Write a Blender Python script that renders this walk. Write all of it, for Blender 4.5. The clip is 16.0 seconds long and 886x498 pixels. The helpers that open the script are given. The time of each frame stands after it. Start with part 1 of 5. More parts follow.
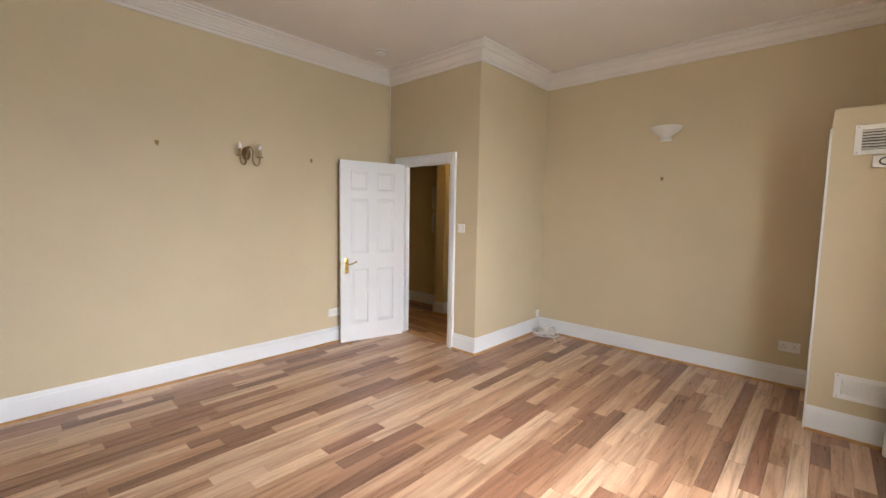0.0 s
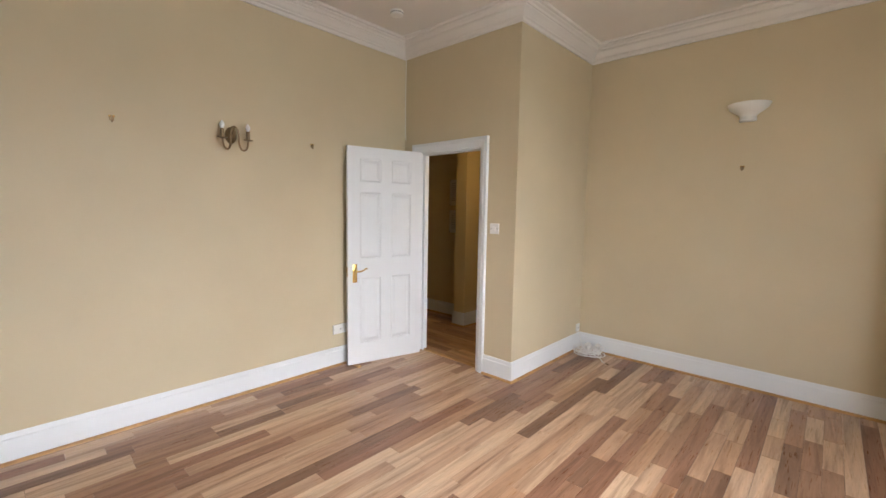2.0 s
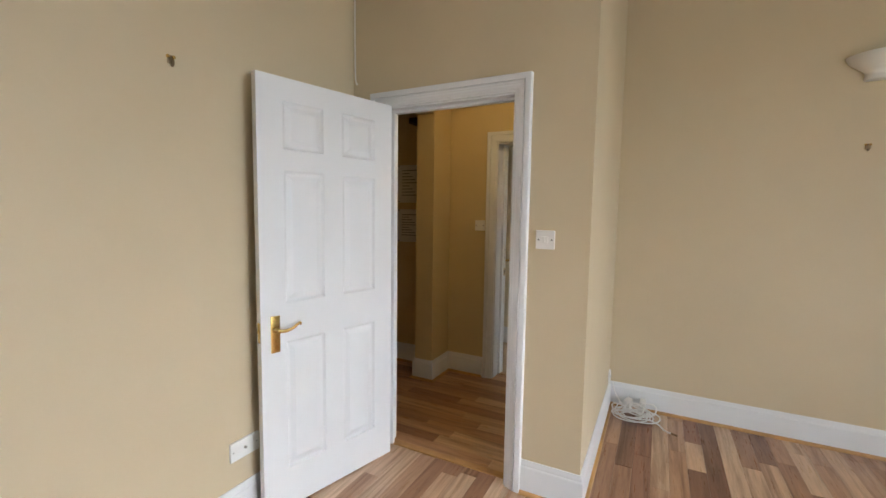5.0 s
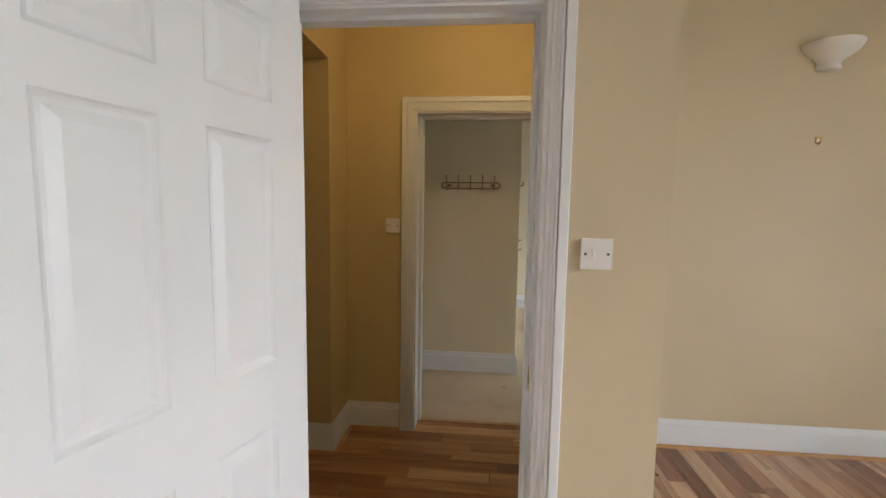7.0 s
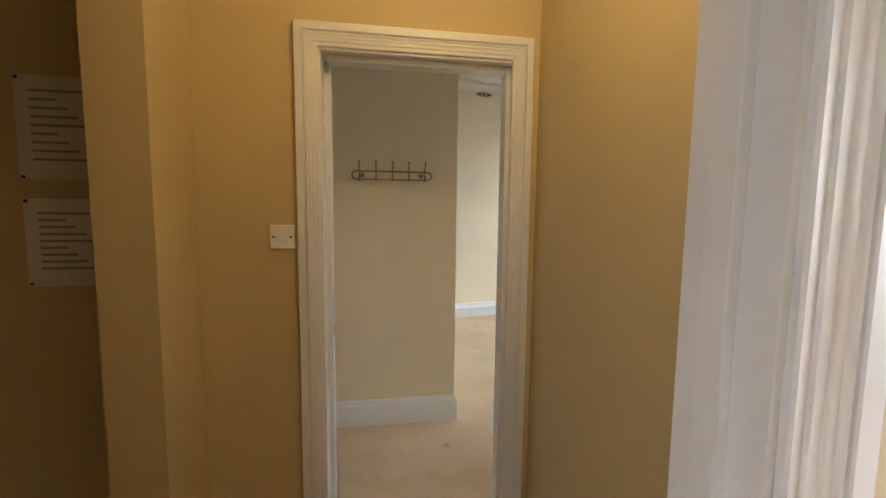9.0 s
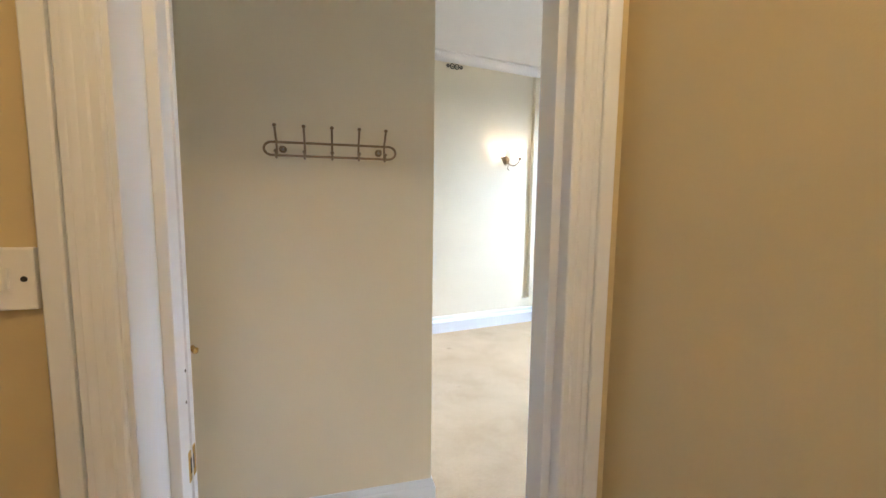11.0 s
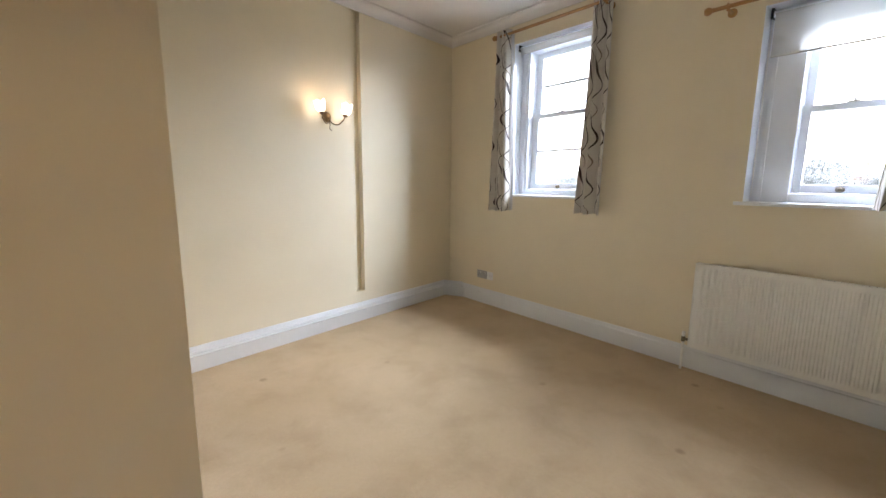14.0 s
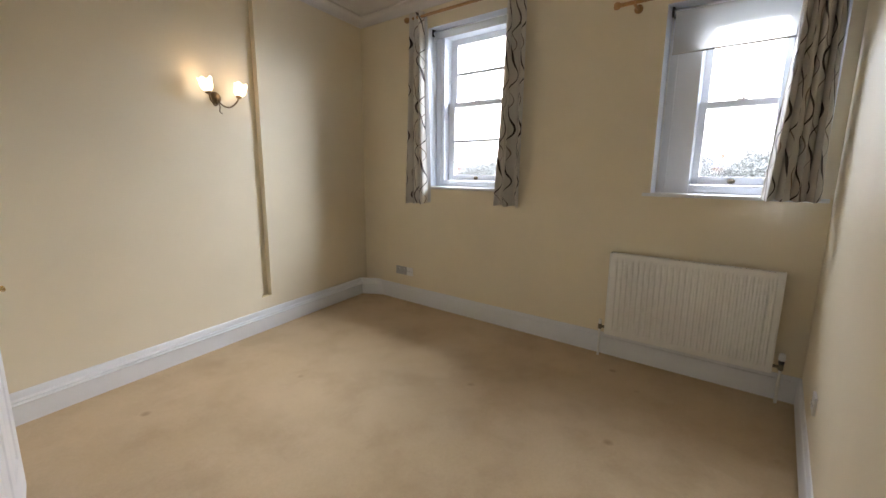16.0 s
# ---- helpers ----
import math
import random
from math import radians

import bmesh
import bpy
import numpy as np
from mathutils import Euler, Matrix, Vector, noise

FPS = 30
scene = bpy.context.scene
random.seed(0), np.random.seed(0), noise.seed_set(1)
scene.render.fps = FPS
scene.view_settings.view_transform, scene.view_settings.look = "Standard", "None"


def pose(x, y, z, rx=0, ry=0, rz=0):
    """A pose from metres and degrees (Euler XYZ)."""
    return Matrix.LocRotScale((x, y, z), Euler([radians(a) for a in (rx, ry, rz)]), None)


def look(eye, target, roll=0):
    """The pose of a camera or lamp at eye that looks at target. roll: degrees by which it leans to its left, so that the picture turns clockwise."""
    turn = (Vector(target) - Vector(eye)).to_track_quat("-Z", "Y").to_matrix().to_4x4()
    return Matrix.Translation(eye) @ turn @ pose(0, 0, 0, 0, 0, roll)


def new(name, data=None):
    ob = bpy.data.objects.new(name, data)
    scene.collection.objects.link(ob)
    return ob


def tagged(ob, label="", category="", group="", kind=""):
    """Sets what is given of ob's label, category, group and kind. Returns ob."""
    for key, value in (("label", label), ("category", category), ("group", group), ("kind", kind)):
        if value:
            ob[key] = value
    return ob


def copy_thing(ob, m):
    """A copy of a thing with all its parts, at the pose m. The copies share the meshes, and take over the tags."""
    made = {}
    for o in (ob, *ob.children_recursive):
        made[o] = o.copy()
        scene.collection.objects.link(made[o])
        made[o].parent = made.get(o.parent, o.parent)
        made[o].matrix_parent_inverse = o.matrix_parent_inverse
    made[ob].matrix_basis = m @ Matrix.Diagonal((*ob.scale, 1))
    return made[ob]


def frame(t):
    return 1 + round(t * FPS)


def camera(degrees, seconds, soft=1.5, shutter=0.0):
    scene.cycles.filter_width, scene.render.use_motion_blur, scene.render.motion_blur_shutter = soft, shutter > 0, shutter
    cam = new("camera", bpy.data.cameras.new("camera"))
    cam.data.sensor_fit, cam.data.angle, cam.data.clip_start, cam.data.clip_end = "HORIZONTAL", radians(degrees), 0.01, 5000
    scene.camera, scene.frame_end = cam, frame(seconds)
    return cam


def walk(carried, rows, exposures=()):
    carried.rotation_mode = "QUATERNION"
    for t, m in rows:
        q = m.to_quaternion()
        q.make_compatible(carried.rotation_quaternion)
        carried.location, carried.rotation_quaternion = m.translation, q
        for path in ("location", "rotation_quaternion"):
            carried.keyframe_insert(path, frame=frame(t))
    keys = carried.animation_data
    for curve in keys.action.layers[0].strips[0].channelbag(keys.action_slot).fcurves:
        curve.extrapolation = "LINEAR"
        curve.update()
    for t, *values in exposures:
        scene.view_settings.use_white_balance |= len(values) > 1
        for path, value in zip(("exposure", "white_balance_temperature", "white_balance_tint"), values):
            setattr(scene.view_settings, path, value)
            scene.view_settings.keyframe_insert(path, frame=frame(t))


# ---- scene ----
cam = camera(93.3, 16.0)
PATH = [
    (0, (0.135, 0.163, 1.445), (-1.211, 1.632, 1.269), 1.0),
    (0.5, (0.01, 0.194, 1.448), (-1.332, 1.666, 1.264), 0.9),
    (1, (-0.167, 0.29, 1.435), (-1.516, 1.754, 1.252), 0.9),
    (1.5, (-0.334, 0.408, 1.417), (-1.69, 1.868, 1.237), 0.9),
    (2, (-0.549, 0.569, 1.435), (-1.902, 2.03, 1.247), 1.0),
    (2.5, (-0.795, 0.716, 1.416), (-2.144, 2.181, 1.228), 0.9),
    (3, (-1.058, 0.851, 1.421), (-2.393, 2.328, 1.23), 1.0),
    (3.5, (-1.356, 1.016, 1.402), (-2.638, 2.542, 1.222), 0.8),
    (6, (-2.598, 1.818, 1.398), (-3.148, 3.732, 1.219), 1.0),
    (6.5, (-2.793, 2.018, 1.385), (-3.151, 3.977, 1.203), 0.9),
    (7, (-2.964, 2.23, 1.399), (-3.139, 4.214, 1.214), 0.9),
    (7.5, (-3.102, 2.455, 1.401), (-3.105, 4.447, 1.217), 0.7),
    (8, (-3.168, 2.662, 1.406), (-3.026, 4.648, 1.218), 0.6),
    (8.5, (-3.178, 2.898, 1.411), (-2.924, 4.873, 1.22), 0.6),
    (11, (-3.063, 4.058, 1.408), (-2.545, 5.978, 1.196), 0.7),
    (11.5, (-3.056, 4.266, 1.408), (-2.44, 6.156, 1.19), 0.7),
    (12, (-3.014, 4.502, 1.408), (-2.267, 6.343, 1.177), 0.7),
    (12.5, (-2.976, 4.675, 1.402), (-2.086, 6.448, 1.153), 0.6),
    (13, (-2.932, 4.808, 1.393), (-1.911, 6.507, 1.124), 0.6),
    (13.5, (-2.851, 4.911, 1.381), (-1.71, 6.526, 1.088), 0.5),
    (14, (-2.739, 4.999, 1.373), (-1.479, 6.519, 1.054), 0.5),
    (14.5, (-2.67, 5.059, 1.376), (-1.302, 6.477, 1.035), 0.4),
    (15, (-2.652, 5.137, 1.384), (-1.198, 6.465, 1.031), 0.5),
    (15.5, (-2.619, 5.162, 1.393), (-1.117, 6.432, 1.031), 0.4),
    (16, (-2.613, 5.183, 1.388), (-1.074, 6.408, 1.026), 0.5),
]
walk(cam, [(t, look(eye, target, roll)) for t, eye, target, roll in PATH],
     [(0, 3.0, 6800, 13), (3.5, 3.0, 6500, 10), (6, 2.98, 6450, 9), (7, 2.98, 6700, 10), (8.5, 3.3, 6950, 11), (11, 4.2, 5750, 12), (12.5, 4.0, 6150, 14), (14, 3.45, 6800, 17), (16, 3.05, 7150, 18)])

SKY_GREY, SKY_STRENGTH = 11.5, 0.18
DAY_1, DAY_2, HALL_W, SCONCE_W = 5.2, 54.0, 0.88, 0.019

# ---------------------------------------------------------------- world, sun, window light
world = bpy.data.worlds.new("sky")
scene.world = world
world.use_nodes = True
wn = world.node_tree
wn.nodes.clear()
sky = wn.nodes.new("ShaderNodeTexSky")
sky.sky_type = "NISHITA"
sky.sun_disc = False
sky.sun_elevation = radians(45)
sky.sun_rotation = radians(100)
sky.air_density, sky.dust_density, sky.ozone_density = 1.0, 6.0, 1.0
cloud = wn.nodes.new("ShaderNodeMixRGB")
cloud.inputs[0].default_value = 0.72
cloud.inputs[2].default_value = (SKY_GREY * 0.88, SKY_GREY, SKY_GREY * 1.16, 1)
wbg = wn.nodes.new("ShaderNodeBackground")
wbg.inputs[1].default_value = SKY_STRENGTH
wout = wn.nodes.new("ShaderNodeOutputWorld")
wn.links.new(sky.outputs[0], cloud.inputs[1])
wn.links.new(cloud.outputs[0], wbg.inputs[0])
wn.links.new(wbg.outputs[0], wout.inputs[0])

sun = new("sun", bpy.data.lights.new("sun", "SUN"))
sun.data.energy, sun.data.angle, sun.data.color = 0.7, radians(50), (0.83, 0.96, 1.14)
sun.matrix_world = look((0, 0, 0), (-0.7, 0.12, -0.7))


def window_lamp(m, w, h, watts, colour=(0.78, 0.93, 1.06)):
    lamp = new("added_sky_light", bpy.data.lights.new("added_sky_light", "AREA"))
    lamp.data.shape, lamp.data.size, lamp.data.size_y = "RECTANGLE", w, h
    lamp.data.energy, lamp.data.color = watts, colour
    lamp.matrix_world = m
    return lamp


def bulb_lamp(at, watts, colour, radius=0.03):
    lamp = new("bulb_light", bpy.data.lights.new("bulb_light", "POINT"))
    lamp.data.energy, lamp.data.color, lamp.data.shadow_soft_size = watts, colour, radius
    lamp.location = at
    return lamp


# ---------------------------------------------------------------- materials
def material(name):
    m = bpy.data.materials.new(name)
    m.use_nodes = True
    t = m.node_tree
    b = t.nodes["Principled BSDF"]
    return m, t, b


def node(t, kind, **values):
    n = t.nodes.new(kind)
    for key, value in values.items():
        n.inputs[key.replace("_", " ")].default_value = value
    return n


def ramp(t, source, stops):
    r = t.nodes.new("ShaderNodeValToRGB")
    e = r.color_ramp.elements
    while len(e) < len(stops):
        e.new(0.5)
    for el, (pos, col) in zip(e, stops):
        el.position = pos
        el.color = (*col, 1)
    t.links.new(source, r.inputs[0])
    return r


def mixed(t, factor, a, b, mode="MIX"):
    n = t.nodes.new("ShaderNodeMix")
    n.data_type, n.blend_type = "RGBA", mode
    for socket, value in ((n.inputs[0], factor), (n.inputs[6], a), (n.inputs[7], b)):
        if hasattr(value, "is_linked"):
            t.links.new(value, socket)
        elif isinstance(value, tuple):
            socket.default_value = (*value, 1)
        else:
            socket.default_value = value
    return n.outputs[2]


def bumped(t, b, height, strength, distance):
    n = t.nodes.new("ShaderNodeBump")
    n.inputs["Strength"].default_value, n.inputs["Distance"].default_value = strength, distance
    t.links.new(height, n.inputs["Height"])
    t.links.new(n.outputs[0], b.inputs["Normal"])


def plain(name, colour, rough=0.5, metal=0.0, spread=0.06, scale=6.0, bump=0.1, fine=180.0, coat=0.0):
    """Paint, plastic or metal: a base colour with cloudy variation, small wear and fine relief."""
    m, t, b = material(name)
    co = t.nodes.new("ShaderNodeTexCoord")
    big = node(t, "ShaderNodeTexNoise", Scale=scale, Detail=4.0, Roughness=0.6)
    small = node(t, "ShaderNodeTexNoise", Scale=fine, Detail=2.0)
    t.links.new(co.outputs["Object"], big.inputs["Vector"])
    t.links.new(co.outputs["Object"], small.inputs["Vector"])
    lo = tuple(c * (1 - spread) for c in colour)
    hi = tuple(min(c * (1 + spread), 1) for c in colour)
    r = ramp(t, big.outputs["Fac"], [(0.3, lo), (0.7, hi)])
    t.links.new(r.outputs[0], b.inputs["Base Color"])
    rr = ramp(t, big.outputs["Fac"], [(0.2, (max(rough - 0.5 * spread, 0.02),) * 3), (0.8, (min(rough + 0.5 * spread, 1),) * 3)])
    t.links.new(rr.outputs[0], b.inputs["Roughness"])
    b.inputs["Metallic"].default_value = metal
    b.inputs["Coat Weight"].default_value = coat
    if bump:
        bumped(t, b, small.outputs["Fac"], bump, 0.002)
    return m


def wall_paint(name, colour, rough=0.55, scuff=0.06):
    """Roller-applied emulsion: orange-peel relief, broad patches, a few faint scuffs."""
    m, t, b = material(name)
    co = t.nodes.new("ShaderNodeTexCoord")
    broad = node(t, "ShaderNodeTexNoise", Scale=1.3, Detail=3.0, Roughness=0.55)
    mid = node(t, "ShaderNodeTexNoise", Scale=14.0, Detail=5.0, Roughness=0.65)
    peel = node(t, "ShaderNodeTexNoise", Scale=260.0, Detail=2.0)
    for n in (broad, mid, peel):
        t.links.new(co.outputs["Object"], n.inputs["Vector"])
    lo, hi = tuple(c * 0.955 for c in colour), tuple(min(c * 1.03, 1) for c in colour)
    r = ramp(t, broad.outputs["Fac"], [(0.3, lo), (0.7, hi)])
    marks = ramp(t, mid.outputs["Fac"], [(0.62, (0, 0, 0)), (0.8, (1, 1, 1))])
    f = t.nodes.new("ShaderNodeMath")
    f.operation = "MULTIPLY"
    f.inputs[1].default_value = scuff
    t.links.new(marks.outputs[0], f.inputs[0])
    out = mixed(t, f.outputs[0], r.outputs[0], tuple(c * 0.6 for c in colour))
    t.links.new(out, b.inputs["Base Color"])
    b.inputs["Roughness"].default_value = rough
    b.inputs["Specular IOR Level"].default_value = 0.4
    bumped(t, b, peel.outputs["Fac"], 0.12, 0.002)
    return m


def wood_strip(name, along, random_socket, tones, rough=0.3):
    """Laminate strips: the tone differs from strip to strip, grain runs along each one."""
    m, t, b = material(name)
    mp = t.nodes.new("ShaderNodeMapping")
    mp.inputs["Scale"].default_value = (1.2, 22, 22) if along == "x" else (22, 1.2, 22)
    geo = t.nodes.new("ShaderNodeNewGeometry") if random_socket == "island" else t.nodes.new("ShaderNodeObjectInfo")
    rnd = geo.outputs["Random Per Island" if random_socket == "island" else "Random"]
    off = t.nodes.new("ShaderNodeVectorMath")
    off.operation = "SCALE"
    off.inputs[0].default_value = (37.0, 53.0, 11.0)
    t.links.new(rnd, off.inputs["Scale"])
    add = t.nodes.new("ShaderNodeVectorMath")
    geo_p = t.nodes.new("ShaderNodeNewGeometry")
    t.links.new(geo_p.outputs["Position"], add.inputs[0])
    t.links.new(off.outputs[0], add.inputs[1])
    t.links.new(add.outputs[0], mp.inputs["Vector"])
    grain = node(t, "ShaderNodeTexNoise", Scale=1.0, Detail=5.0, Roughness=0.62, Distortion=0.9)
    fleck = node(t, "ShaderNodeTexNoise", Scale=5.0, Detail=3.0, Roughness=0.7)
    t.links.new(mp.outputs[0], grain.inputs["Vector"])
    t.links.new(mp.outputs[0], fleck.inputs["Vector"])
    tone = ramp(t, rnd, tones)
    tone.color_ramp.interpolation = "CONSTANT"
    g = ramp(t, grain.outputs["Fac"], [(0.28, (0.56, 0.5, 0.45)), (0.5, (0.94, 0.93, 0.92)), (0.72, (1.14, 1.13, 1.1))])
    out = mixed(t, 0.9, tone.outputs[0], g.outputs[0], "MULTIPLY")
    wide = t.nodes.new("ShaderNodeMapping")
    wide.inputs["Scale"].default_value = (0.9, 15, 15) if along == "x" else (15, 0.9, 15)
    t.links.new(add.outputs[0], wide.inputs["Vector"])
    heart = node(t, "ShaderNodeTexNoise", Scale=1.0, Detail=2.0, Roughness=0.5, Distortion=1.4)
    t.links.new(wide.outputs[0], heart.inputs["Vector"])
    h = ramp(t, heart.outputs["Fac"], [(0.32, (0.62, 0.54, 0.47)), (0.47, (1, 1, 1)), (0.7, (1.12, 1.12, 1.11))])
    out = mixed(t, 0.75, out, h.outputs[0], "MULTIPLY")
    k = ramp(t, fleck.outputs["Fac"], [(0.3, (0.8, 0.76, 0.72)), (0.55, (1, 1, 1))])
    out = mixed(t, 0.6, out, k.outputs[0], "MULTIPLY")
    t.links.new(out, b.inputs["Base Color"])
    rr = ramp(t, fleck.outputs["Fac"], [(0.3, (rough + 0.08,) * 3), (0.7, (rough - 0.05,) * 3)])
    t.links.new(rr.outputs[0], b.inputs["Roughness"])
    bumped(t, b, grain.outputs["Fac"], 0.08, 0.001)
    return m


def carpet_stuff(name):
    m, t, b = material(name)
    co = t.nodes.new("ShaderNodeTexCoord")
    broad = node(t, "ShaderNodeTexNoise", Scale=1.1, Detail=5.0, Roughness=0.6)
    stain = node(t, "ShaderNodeTexNoise", Scale=2.6, Detail=5.0, Roughness=0.6, Distortion=0.0)
    spot = node(t, "ShaderNodeTexVoronoi", Scale=2.6)
    pile = node(t, "ShaderNodeTexNoise", Scale=420.0, Detail=3.0, Roughness=0.8)
    nap = node(t, "ShaderNodeTexNoise", Scale=60.0, Detail=4.0, Roughness=0.7)
    for n in (broad, stain, spot, pile, nap):
        t.links.new(co.outputs["Object"], n.inputs["Vector"])
    r = ramp(t, broad.outputs["Fac"], [(0.3, (0.51, 0.375, 0.225)), (0.7, (0.6, 0.45, 0.29))])
    s = ramp(t, stain.outputs["Fac"], [(0.3, (0.83, 0.81, 0.78)), (0.52, (1, 1, 1)), (0.75, (1.06, 1.06, 1.05))])
    out = mixed(t, 0.85, r.outputs[0], s.outputs[0], "MULTIPLY")
    d = ramp(t, spot.outputs["Distance"], [(0.03, (0.62, 0.58, 0.54)), (0.085, (1, 1, 1))])
    out = mixed(t, 0.75, out, d.outputs[0], "MULTIPLY")
    p = ramp(t, pile.outputs["Fac"], [(0.25, (0.78, 0.78, 0.78)), (0.75, (1.12, 1.12, 1.12))])
    out = mixed(t, 0.8, out, p.outputs[0], "MULTIPLY")
    n2 = ramp(t, nap.outputs["Fac"], [(0.3, (0.93, 0.93, 0.93)), (0.7, (1.05, 1.05, 1.05))])
    out = mixed(t, 0.8, out, n2.outputs[0], "MULTIPLY")
    t.links.new(out, b.inputs["Base Color"])
    b.inputs["Roughness"].default_value = 0.95
    b.inputs["Sheen Weight"].default_value = 0.15
    b.inputs["Specular IOR Level"].default_value = 0.1
    bumped(t, b, pile.outputs["Fac"], 0.5, 0.004)
    return m


def curtain_cloth(name):
    """Pale satin with dark brown and grey climbing scrolls, laid out by the cloth's own UV (metres)."""
    m, t, b = material(name)
    uv = t.nodes.new("ShaderNodeUVMap")
    sep = t.nodes.new("ShaderNodeSeparateXYZ")
    t.links.new(uv.outputs[0], sep.inputs[0])

    def maths(op, a, c=0.0):
        n = t.nodes.new("ShaderNodeMath")
        n.operation = op
        for socket, value in zip(n.inputs, (a, c)):
            if hasattr(value, "is_linked"):
                t.links.new(value, socket)
            else:
                socket.default_value = value
        return n.outputs[0]

    def scroll(period, freq, phase, amp, width, lean):
        wave = maths("SINE", maths("ADD", maths("MULTIPLY", sep.outputs[1], freq), phase))
        wave2 = maths("SINE", maths("ADD", maths("MULTIPLY", sep.outputs[1], freq * 2.0), phase * 1.7))
        u = maths("ADD", sep.outputs[0], maths("ADD", maths("MULTIPLY", wave, amp), maths("MULTIPLY", wave2, amp * 0.35)))
        u = maths("ADD", u, maths("MULTIPLY", sep.outputs[1], lean))
        cell = maths("ABSOLUTE", maths("SUBTRACT", maths("FRACT", maths("DIVIDE", u, period)), 0.5))
        swell = maths("MULTIPLY", maths("ADD", maths("SINE", maths("ADD", maths("MULTIPLY", sep.outputs[1], freq * 1.5), phase)), 2.2), width * 0.5)
        return maths("LESS_THAN", maths("MULTIPLY", cell, period), swell)

    weave = node(t, "ShaderNodeTexNoise", Scale=500.0, Detail=2.0)
    t.links.new(uv.outputs[0], weave.inputs["Vector"])
    base = ramp(t, weave.outputs["Fac"], [(0.3, (0.7, 0.66, 0.6)), (0.7, (0.81, 0.77, 0.71))])
    grey = mixed(t, scroll(0.12, 15.0, 3.4, 0.036, 0.003, 0.0), base.outputs[0], (0.3, 0.23, 0.17))
    dark = mixed(t, scroll(0.12, 15.0, 0.3, 0.036, 0.0052, 0.012), grey, (0.045, 0.024, 0.018))
    t.links.new(dark, b.inputs["Base Color"])
    b.inputs["Roughness"].default_value = 0.6
    b.inputs["Sheen Weight"].default_value = 0.3
    bumped(t, b, weave.outputs["Fac"], 0.2, 0.001)
    glow = t.nodes.new("ShaderNodeBsdfTranslucent")
    t.links.new(dark, glow.inputs[0])
    mx = t.nodes.new("ShaderNodeMixShader")
    mx.inputs[0].default_value = 0.3
    t.links.new(b.outputs[0], mx.inputs[1])
    t.links.new(glow.outputs[0], mx.inputs[2])
    t.links.new(mx.outputs[0], t.nodes["Material Output"].inputs[0])
    return m


def clear_glass(name):
    m, t, b = material(name)
    t.nodes.remove(b)
    out = t.nodes["Material Output"]
    clear = t.nodes.new("ShaderNodeBsdfTransparent")
    clear.inputs[0].default_value = (0.9, 0.92, 0.92, 1)
    gloss = t.nodes.new("ShaderNodeBsdfGlossy")
    gloss.inputs["Roughness"].default_value = 0.02
    fr = node(t, "ShaderNodeFresnel", IOR=1.45)
    mx = t.nodes.new("ShaderNodeMixShader")
    t.links.new(fr.outputs[0], mx.inputs[0])
    t.links.new(clear.outputs[0], mx.inputs[1])
    t.links.new(gloss.outputs[0], mx.inputs[2])
    t.links.new(mx.outputs[0], out.inputs[0])
    return m


def veil(name, colour, through_part):
    """Thin woven blind: part of the light passes."""
    m, t, b = material(name)
    out = t.nodes["Material Output"]
    weave = node(t, "ShaderNodeTexNoise", Scale=300.0, Detail=2.0)
    r = ramp(t, weave.outputs["Fac"], [(0.3, tuple(c * 0.93 for c in colour)), (0.7, colour)])
    t.links.new(r.outputs[0], b.inputs["Base Color"])
    b.inputs["Roughness"].default_value = 0.8
    clear = t.nodes.new("ShaderNodeBsdfTransparent")
    trans = t.nodes.new("ShaderNodeBsdfTranslucent")
    trans.inputs[0].default_value = (*colour, 1)
    m1, m2 = t.nodes.new("ShaderNodeMixShader"), t.nodes.new("ShaderNodeMixShader")
    m1.inputs[0].default_value, m2.inputs[0].default_value = 0.45, through_part
    t.links.new(b.outputs[0], m1.inputs[1])
    t.links.new(trans.outputs[0], m1.inputs[2])
    t.links.new(m1.outputs[0], m2.inputs[1])
    t.links.new(clear.outputs[0], m2.inputs[2])
    t.links.new(m2.outputs[0], out.inputs[0])
    return m


def glowing(name, colour, strength):
    m, t, b = material(name)
    b.inputs["Base Color"].default_value = (0.9, 0.88, 0.84, 1)
    b.inputs["Emission Color"].default_value = (*colour, 1)
    b.inputs["Emission Strength"].default_value = strength
    b.inputs["Roughness"].default_value = 0.35
    return m


PAINT_ROOM = wall_paint("biscuit_emulsion", (0.605, 0.505, 0.345))
# Yellower than the room's paint: part of the hall lamp's glow is in this colour.
PAINT_HALL = wall_paint("hall_emulsion_lamp_tint", (0.6, 0.48, 0.265))
PAINT_CREAM = wall_paint("cream_emulsion", (0.8, 0.71, 0.54))
CEILING_WHITE = plain("ceiling_paint", (0.74, 0.705, 0.68), 0.8, spread=0.03, scale=1.5)
GLOSS_WHITE = plain("white_gloss_paint", (0.755, 0.77, 0.79), 0.38, spread=0.018, scale=2.5, bump=0.03, fine=70.0)
SASH_WHITE = plain("sash_paint", (0.78, 0.81, 0.86), 0.4, spread=0.02, scale=4.0, bump=0.03)
PLASTIC_WHITE = plain("white_plastic", (0.8, 0.79, 0.77), 0.35, spread=0.03, bump=0.03)
GREY_PLATE = plain("grey_socket_plate", (0.42, 0.41, 0.4), 0.4, spread=0.05, bump=0.03)
# Dark plastic; also fills slots, holes and gaps where only shade would show.
PLASTIC_AND_SHADE = plain("dark_plastic_and_shade", (0.025, 0.024, 0.023), 0.45)
BRASS = plain("polished_brass", (0.72, 0.5, 0.18), 0.22, 1.0, spread=0.1, scale=30.0, bump=0.04)
